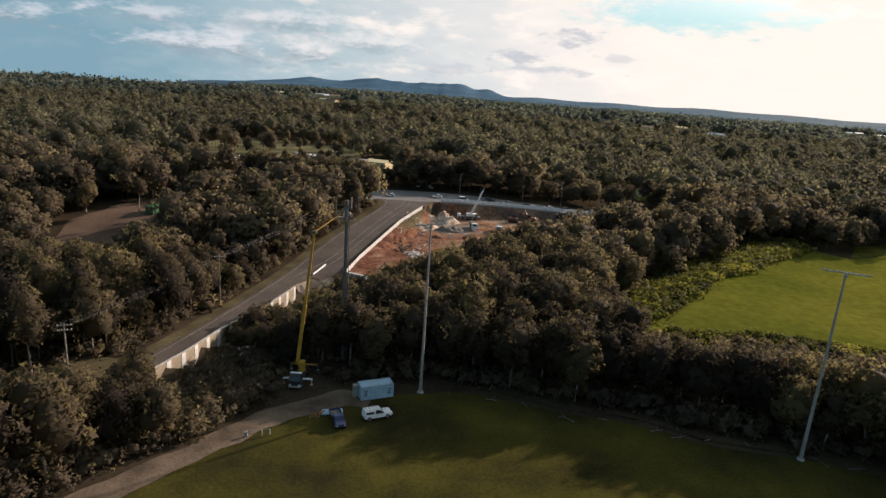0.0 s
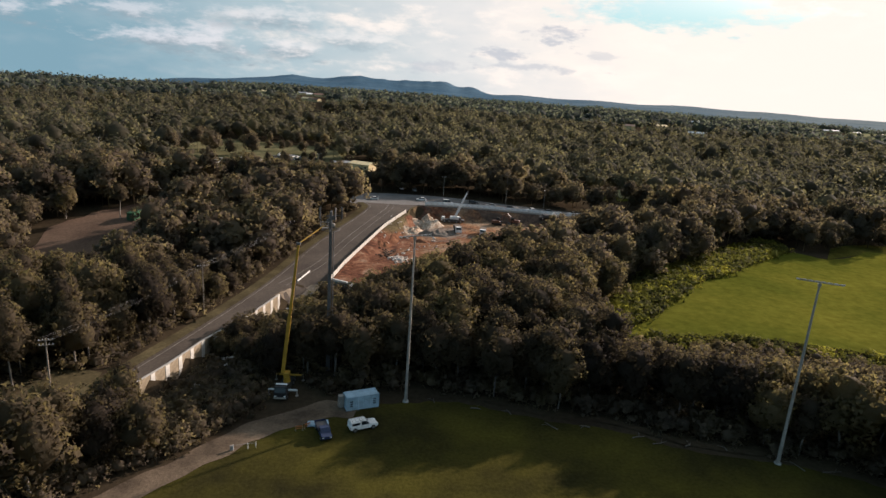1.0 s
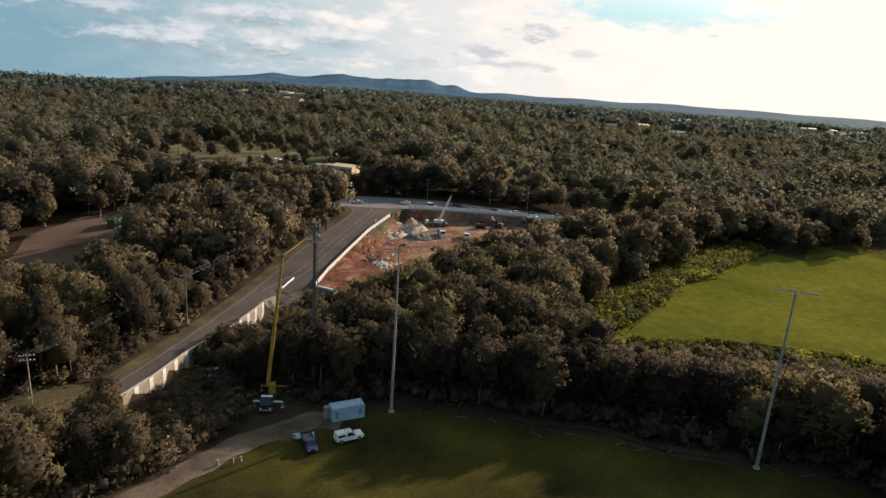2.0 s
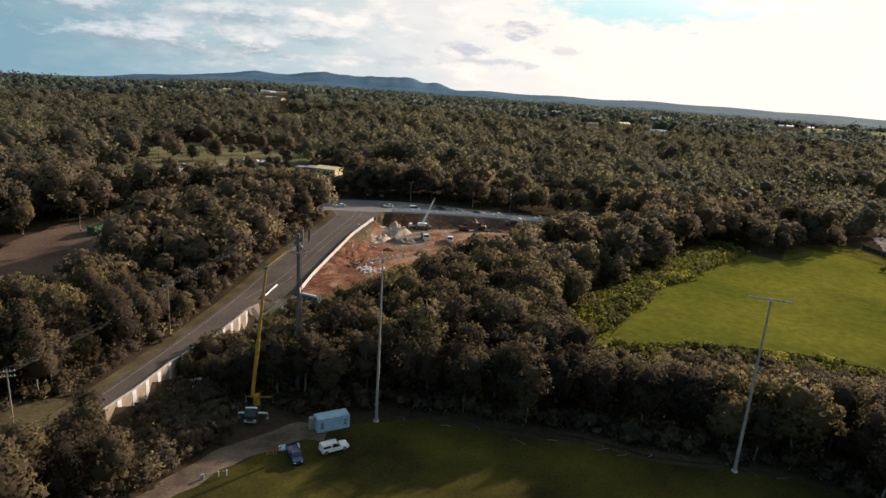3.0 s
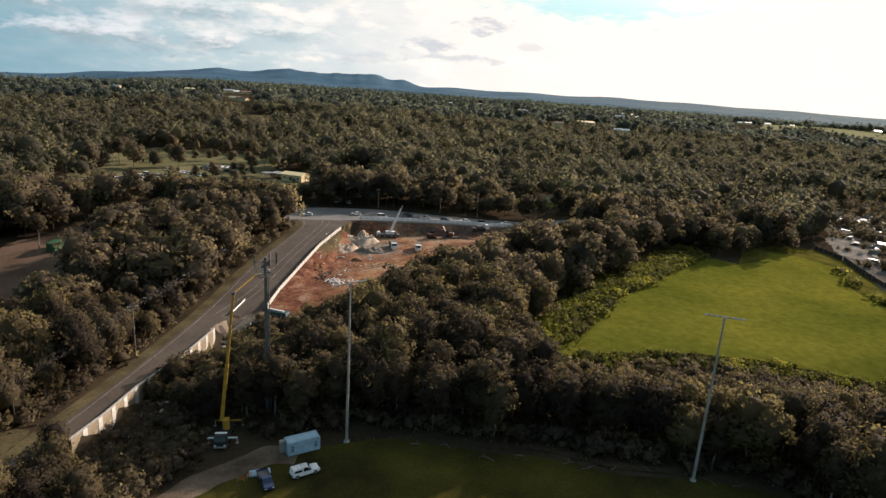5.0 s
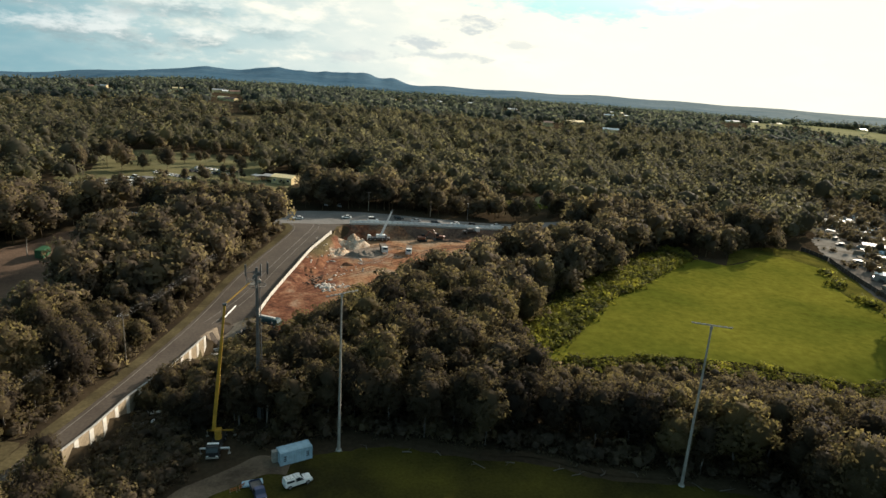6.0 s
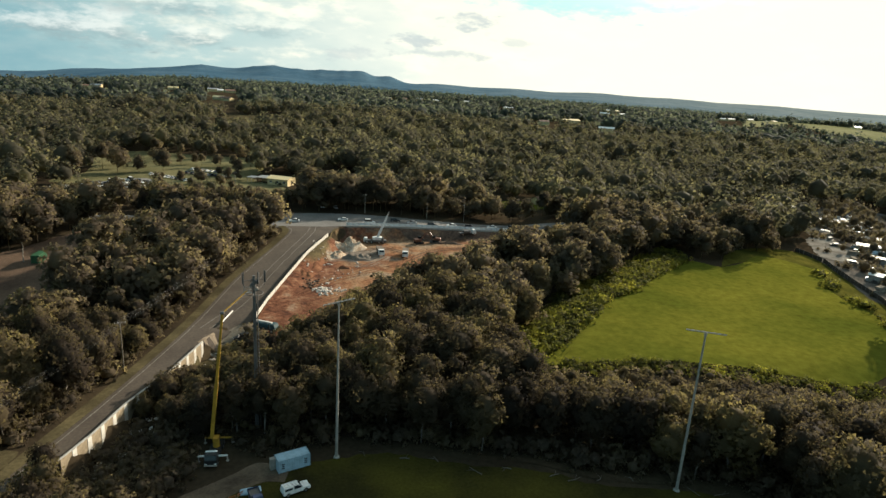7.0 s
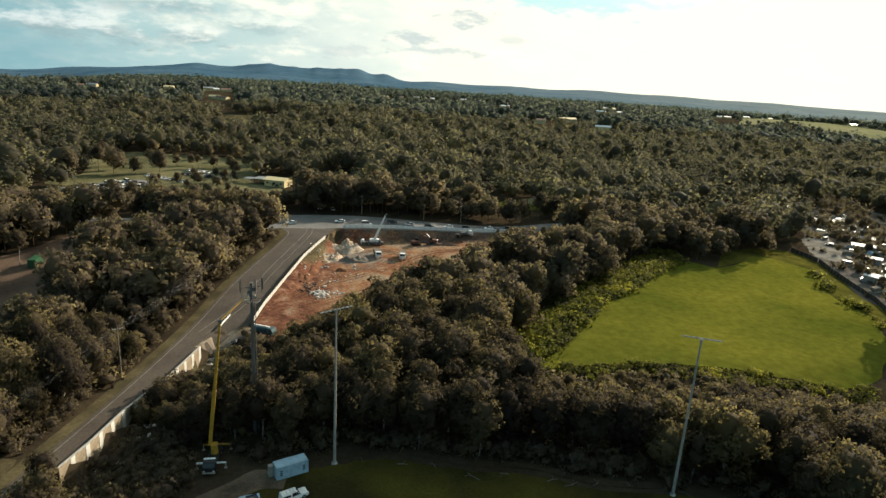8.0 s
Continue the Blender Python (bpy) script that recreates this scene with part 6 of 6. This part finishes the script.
def blue_rig():
    t = thing("drill_rig", "teal and white drill truck parked at the site gate", "truck")
    bm = bmesh.new(); box(bm, (0, 0, 0.95), (7.5, 2.3, 0.5), bevel=0.05); part("chassis", bm, M["black"], t)
    bm = bmesh.new(); prism(bm, [(2.0, 0.7), (2.0, 2.6), (3.3, 2.6), (3.7, 1.7), (3.75, 0.7)], -1.15, 1.15, 0.05, 0.06); part("cab", bm, M["teal"], t)
    bm = bmesh.new(); box(bm, (-0.9, 0, 1.75), (4.6, 2.0, 1.1), bevel=0.1); part("deck_body", bm, M["teal"], t)
    bm = bmesh.new(); box(bm, (-0.6, 0, 2.55), (5.6, 0.7, 0.5), bevel=0.06); part("mast", bm, M["hoard"], t, "pale folded mast")
    for xx in (-2.6, -1.4, 2.6):
        for yy in (-0.98, 0.98):
            wheel(t, xx, yy, 0.5, 0.34)
    return put(t, -20.6, 166.5, -28, 0.12)


blue_rig()
place_car("black", -27.0, 164.5, 200, "dark wagon parked on the dusty apron", "parked cars")


# ---- logs along the wood's edge ----
def log(x, y, length, r, turn, label="pale dry fallen branch lying on grass"):
    rs = random.Random(int(x * 31 + y))
    pts = [(-length / 2, 0, r), (0, rs.uniform(-0.2, 0.2), r * 1.1), (length / 2, rs.uniform(-0.4, 0.4), r * 0.9)]
    v, f = tube(pts, [r, r * 0.85, r * 0.5], 7)
    v2, f2 = tube([(0.2, 0, r), (length * 0.3, 0.7, r * 1.6), (length * 0.4, 1.2, r * 1.5)], [r * 0.5, r * 0.35, r * 0.15], 5)
    o = mesh_ob("log", v + v2, f + [tuple(i + len(v) for i in q) for q in f2], M["logwood"], True)
    return tagged(put(o, x, y, turn, 0.06), label, "log", "fallen branches")


rs = random.Random(9)
for x0, y0 in ((13, 102), (19, 100.5), (27, 97), (33, 97.5), (41, 94), (45, 92.6), (50, 93), (55, 91.5), (67, 88), (72, 86), (6, 104)):
    log(x0 + rs.uniform(-1, 1), y0 + rs.uniform(-0.6, 0.8), rs.uniform(1.6, 3.6), rs.uniform(0.07, 0.15), rs.uniform(0, 180))


# ---- buildings ----
def house(x, y, L, W, h, turn, roof, wall, label, pitch=0.45, group="", windows=3, awning=False):
    """A gabled house with eaves, windows and a door."""
    t = thing("house", label, "house", group)
    bm = bmesh.new(); prism(bm, [(-W / 2, -0.5), (-W / 2, h), (0, h + pitch * W / 2), (W / 2, h), (W / 2, -0.5)], -L / 2, L / 2)
    bmesh.ops.rotate(bm, verts=bm.verts, cent=(0, 0, 0), matrix=Matrix.Rotation(radians(90), 3, "Z"))
    wl = part("wall", bm, wall, t)
    e, th = 0.5, 0.14
    for s in (-1, 1):
        bm = bmesh.new()
        a, b = Vector((0, 0, h + pitch * W / 2 + th)), Vector((0, s * (W / 2 + e), h - pitch * e + th))
        d = b - a
        box(bm, (a + b) / 2, (L + 2 * e, d.length, th), Matrix.Rotation(math.atan2(d.z, d.y) if s > 0 else math.atan2(-d.z, -d.y), 3, "X"))
        part("roof", bm, roof, t)
    for s in (-1, 1):
        for i in range(windows):
            u = (i + 0.5) / windows * L - L / 2
            bm = bmesh.new(); box(bm, (u, s * (W / 2 + 0.02), h * 0.55), (min(1.6, L / windows * 0.6), 0.08, 1.2), bevel=0.01); w = part("window", bm, M["white"], t)
            bm = bmesh.new(); box(bm, (u, s * (W / 2 + 0.05), h * 0.55), (min(1.4, L / windows * 0.5), 0.06, 1.0)); part("pane", bm, M["glass"], w)
    bm = bmesh.new(); box(bm, (L / 2 + 0.02, 0, 1.05), (0.08, 0.95, 2.1)); part("door", bm, M["roofbrown"], t)
    if awning:
        for dx, dy, sx, sy, z in ((-L / 2 - 4.4, 0.6, 8.6, W * 0.8, h - 0.3), (-L / 2 - 11.5, -1.0, 5.6, W * 0.55, h - 0.7)):
            bm = bmesh.new(); box(bm, (dx, dy, z), (sx, sy, 0.16), Matrix.Rotation(radians(2), 3, "X"), 0.03); aw = part("awning", bm, M["roofgrey"], t, "flat grey metal awning")
            for px in (-0.44, 0.0, 0.44):
                for py in (-0.44, 0.44):
                    bm = bmesh.new(); rod(bm, (dx + px * sx, dy + py * sy, -0.6), (dx + px * sx, dy + py * sy, z), 0.08, seg=6); part("post", bm, M["galv"], aw)
        bm = bmesh.new(); box(bm, (-L / 2 - 4.4, W * 0.36, h * 0.42), (8.2, 0.2, h * 0.84), bevel=0.02); part("back_wall", bm, wall, t)
    return put(t, x, y, turn)


house(-34, 366, 13, 9.5, 3.8, -24, M["roofcream"], M["cream"], "cream house with a pale gabled metal roof", 0.24, awning=True)
rs = random.Random(17)
for i, (x0, y0) in enumerate(FAR_HOUSES):
    r = ("roofwhite", "roofgrey", "roofcream", "roofbrown")[rs.choice([0, 0, 0, 1, 2, 3])]
    nm = {"roofwhite": "white", "roofgrey": "grey", "roofcream": "cream", "roofbrown": "brown"}[r]
    o = house(x0, y0, rs.uniform(13, 22), rs.uniform(9, 12), rs.uniform(3.2, 5.2), rs.uniform(-30, 30), M[r], M["cream"], f"distant house with a {nm} gabled roof among trees", 0.4, "distant houses")

# young trees growing before the retaining wall
for x0, y0, h in ((-40.0, 130.5, 7.6), (-37.4, 136.5, 7.2), (-41.6, 126.0, 6.0), (-36.4, 141, 5.6), (-38.8, 133.6, 7.8), (-37.0, 129.5, 6.4), (-51.5, 102.5, 6.0)):
    gum_tree(x0, y0, h, x0 * 3, 4, "low bushy young gum tree with olive foliage", "young trees")


# ---- industrial lot beyond the upper field ----
def shed(x, y, L, W, h, turn, roof, label, group="sheds of the industrial lot"):
    """A low-pitched metal shed with roller doors."""
    t = thing("shed", label, "shed", group)
    bm = bmesh.new(); prism(bm, [(-W / 2, -0.4), (-W / 2, h), (0, h + 0.12 * W), (W / 2, h), (W / 2, -0.4)], -L / 2, L / 2)
    bmesh.ops.rotate(bm, verts=bm.verts, cent=(0, 0, 0), matrix=Matrix.Rotation(radians(90), 3, "Z")); part("wall", bm, M["galv"], t)
    for s in (-1, 1):
        a, b = Vector((0, 0, h + 0.12 * W + 0.08)), Vector((0, s * (W / 2 + 0.3), h + 0.03))
        d = b - a
        bm = bmesh.new(); box(bm, (a + b) / 2, (L + 0.6, d.length, 0.08), Matrix.Rotation(math.atan2(d.z, d.y) if s > 0 else math.atan2(-d.z, -d.y), 3, "X"))
        n = int(L / 1.5)
        for i in range(n):
            box(bm, (a + b) / 2 + Vector(((i + 0.5) / n * L - L / 2, 0, 0.05)), (0.08, d.length, 0.06), Matrix.Rotation(math.atan2(d.z, d.y) if s > 0 else math.atan2(-d.z, -d.y), 3, "X"))
        part("roof", bm, roof, t)
    for i in range(max(1, int(L / 6))):
        u = (i + 0.5) / max(1, int(L / 6)) * L - L / 2
        bm = bmesh.new(); box(bm, (u, -W / 2 - 0.03, h * 0.4), (2.8, 0.1, h * 0.8)); part("roller_door", bm, M["dullsteel"], t)
    return put(t, x, y, turn)


rs = random.Random(41)


def lot_spot(far=1.0):
    """A place in the lot, beside the field fence."""
    u, v = rs.uniform(0, far), rs.uniform(0, 1)
    return 201 + 92 * u + 30 * v, 188 + 150 * u - 18 * v


for x0, y0, L, W, h, a, r, lb in (
        (214, 197, 11, 6, 3.0, -58, "roofwhite", "white-roofed metal shed beside the field fence"), (229, 192, 9, 5, 2.8, -58, "roofgrey", "grey-roofed metal shed in the gravel lot"),
        (252, 246, 10, 6, 3.0, -40, "roofgrey", "grey-roofed low workshop in the lot"), (270, 262, 9, 6, 2.8, -40, "roofgrey", "grey-roofed low shed in the lot"),
        (284, 338, 13, 7, 3.2, -20, "roofgrey", "grey-roofed shed at the back of the lot"), (266, 386, 22, 12, 4.6, -10, "roofgrey", "long grey-roofed shed among trees"),
        (280, 304, 10, 6, 3.0, -30, "roofgrey", "grey-roofed shed among stacked goods"), (238, 226, 7, 4, 2.6, -50, "roofgrey", "small grey-roofed shed in the lot"),
        (300, 262, 11, 7, 3.2, -35, "roofgrey", "grey-roofed shed beyond parked vans"), (255, 212, 9, 6, 3.0, -55, "roofgrey", "grey-roofed shed in the lot")):
    shed(x0, y0, L, W, h, a, M[r], lb)

for i in range(52):
    x0, y0 = lot_spot()
    place_car(rs.choice(["white", "silver", "black", "black", "van", "silver"]), x0, y0, rs.choice([-50, 40, 130]) + rs.uniform(-8, 8), "vehicle parked in a crowded gravel lot", "parked vehicles of the lot")


def goods_stack(x, y, turn, mat, label):
    t = thing("goods_stack", label, "stacked goods", "stacked goods of the lot")
    r = random.Random(int(x * 7 + y))
    z = 0.0
    for i in range(r.randint(2, 4)):
        h = r.uniform(0.3, 0.7)
        bm = bmesh.new(); box(bm, (r.uniform(-0.3, 0.3), r.uniform(-0.2, 0.2), z + h / 2), (r.uniform(3, 6), r.uniform(1.2, 2.4), h - 0.04), bevel=0.03)
        part("layer", bm, mat, t)
        z += h
    return put(t, x, y, turn, 0.1)


for i in range(80):
    x0, y0 = lot_spot()
    m = rs.choice(["galv", "roofwhite", "timber", "timber", "dullsteel", "dullsteel", "paleblue"])
    nm = {"galv": "grey steel", "roofwhite": "white sheeted", "timber": "brown timber", "hoard": "dusty pale", "dullsteel": "dark steel", "paleblue": "pale blue"}[m]
    goods_stack(x0, y0, rs.uniform(-60, 60), M[m], f"stack of {nm} goods on gravel")
fence_line("lot_fence", [(187, 166), (193, 178), (199, 196), (205, 212), (211, 226), (212, 246)], 3.0, 1.9, M["bark_dark"], "dark brown fence between the field and the lot", M["galv"])

# ---- car park and lawn to the north-west ----
for i in range(38):
    u, v = rs.uniform(0, 1), rs.randint(0, 3)
    x0, y0 = -144 + 34 * u + v * 4.2 - 4, 322 + 42 * u - v * 4.4 + 3
    place_car(rs.choice(["white", "white", "silver", "black", "black", "van"]), x0, y0, -40 + rs.choice([0, 180]) + rs.uniform(-6, 6), "car parked beside a dry lawn", "cars of the lawn car park")
for i in range(9):
    place_car(rs.choice(["white", "silver", "black"]), -110 + i * 2.9, 383 - i * 2.0, 55 + rs.uniform(-6, 6), "car parked on the dry lawn", "cars of the lawn car park")
for i in range(18):
    place_car(rs.choice(["white", "silver", "black", "black"]), -92 + (i % 9) * 3.1 + rs.uniform(-0.4, 0.4), 392 + (i // 9) * 13 - (i % 9) * 1.2, 70 + rs.uniform(-8, 8), "car parked on the dry lawn", "cars of the lawn car park")
fan("car_park", CAR_PARK, M["street"], lift=0.2, step=3.0, rings=6, label="small grey car park beside a lawn", rough=0.4)
# the lone trees by the green container
for x0, y0, h, k in ((-101.5, 208, 12.5, 5), (-112, 230, 13, 1), (-96, 246, 14, 1), (-118, 205, 12, 0)):
    gum_tree(x0, y0, h, x0, k, "tall pale-trunked gum tree at the clearing's edge", "clearing trees")


for i in range(12):
    gum_tree(-76 + i * 3.4 + rs.uniform(-0.8, 0.8), 249.5 + rs.uniform(-3, 3), rs.uniform(15.5, 19), rs.uniform(0, 6.28), rs.choice([0, 1, 3, 6]), "tall dark gum tree between the clearing and the street", "clearing trees")


# ---- small house lot north of the street ----
fan("front_lawn", [(92, 334), (104, 328), (118, 334), (116, 350), (98, 352)], M["turf_bright"], lift=0.25, step=2.0, rings=5, label="small bright lawn among trees", rough=0.3)
house(121, 346, 12, 8, 3.2, 20, M["roofbrown"], M["cream"], "brown-roofed house behind a small lawn", 0.4)
place_car("van", -8.5, 305, 90, "white van parked under roadside trees", "parked cars")
place_car("silver", -2, 303, 100, "silver sedan parked under roadside trees", "parked cars")

x, y, rl = scatter(61, 195, 350, 160, 365, 5.6, lambda x, y: inside(YARD, x, y) & (np.sin(x * 0.21 + 1.3 * np.sin(y * 0.17)) + np.sin(y * 0.19 + x * 0.05) > 0.55))
thicket("lot_scrub", x, y, rl, 1.4, 3.6, M["leaf_wood"], "dark scrub and small trees crowding the lot", SCRUB)
spots = []
for i in range(90):
    x0, y0 = lot_spot(1.2)
    spots.append((x0, y0, gz(x0, y0), rs.uniform(3.5, 6) + (y0 - 180) * 0.02, rs.uniform(0, 6.28), rs.randint(0, 4)))
woods("lot_trees", np.array(spots), FAR, M["leaf_wood"], "dark bushy trees between sheds and parked vehicles")
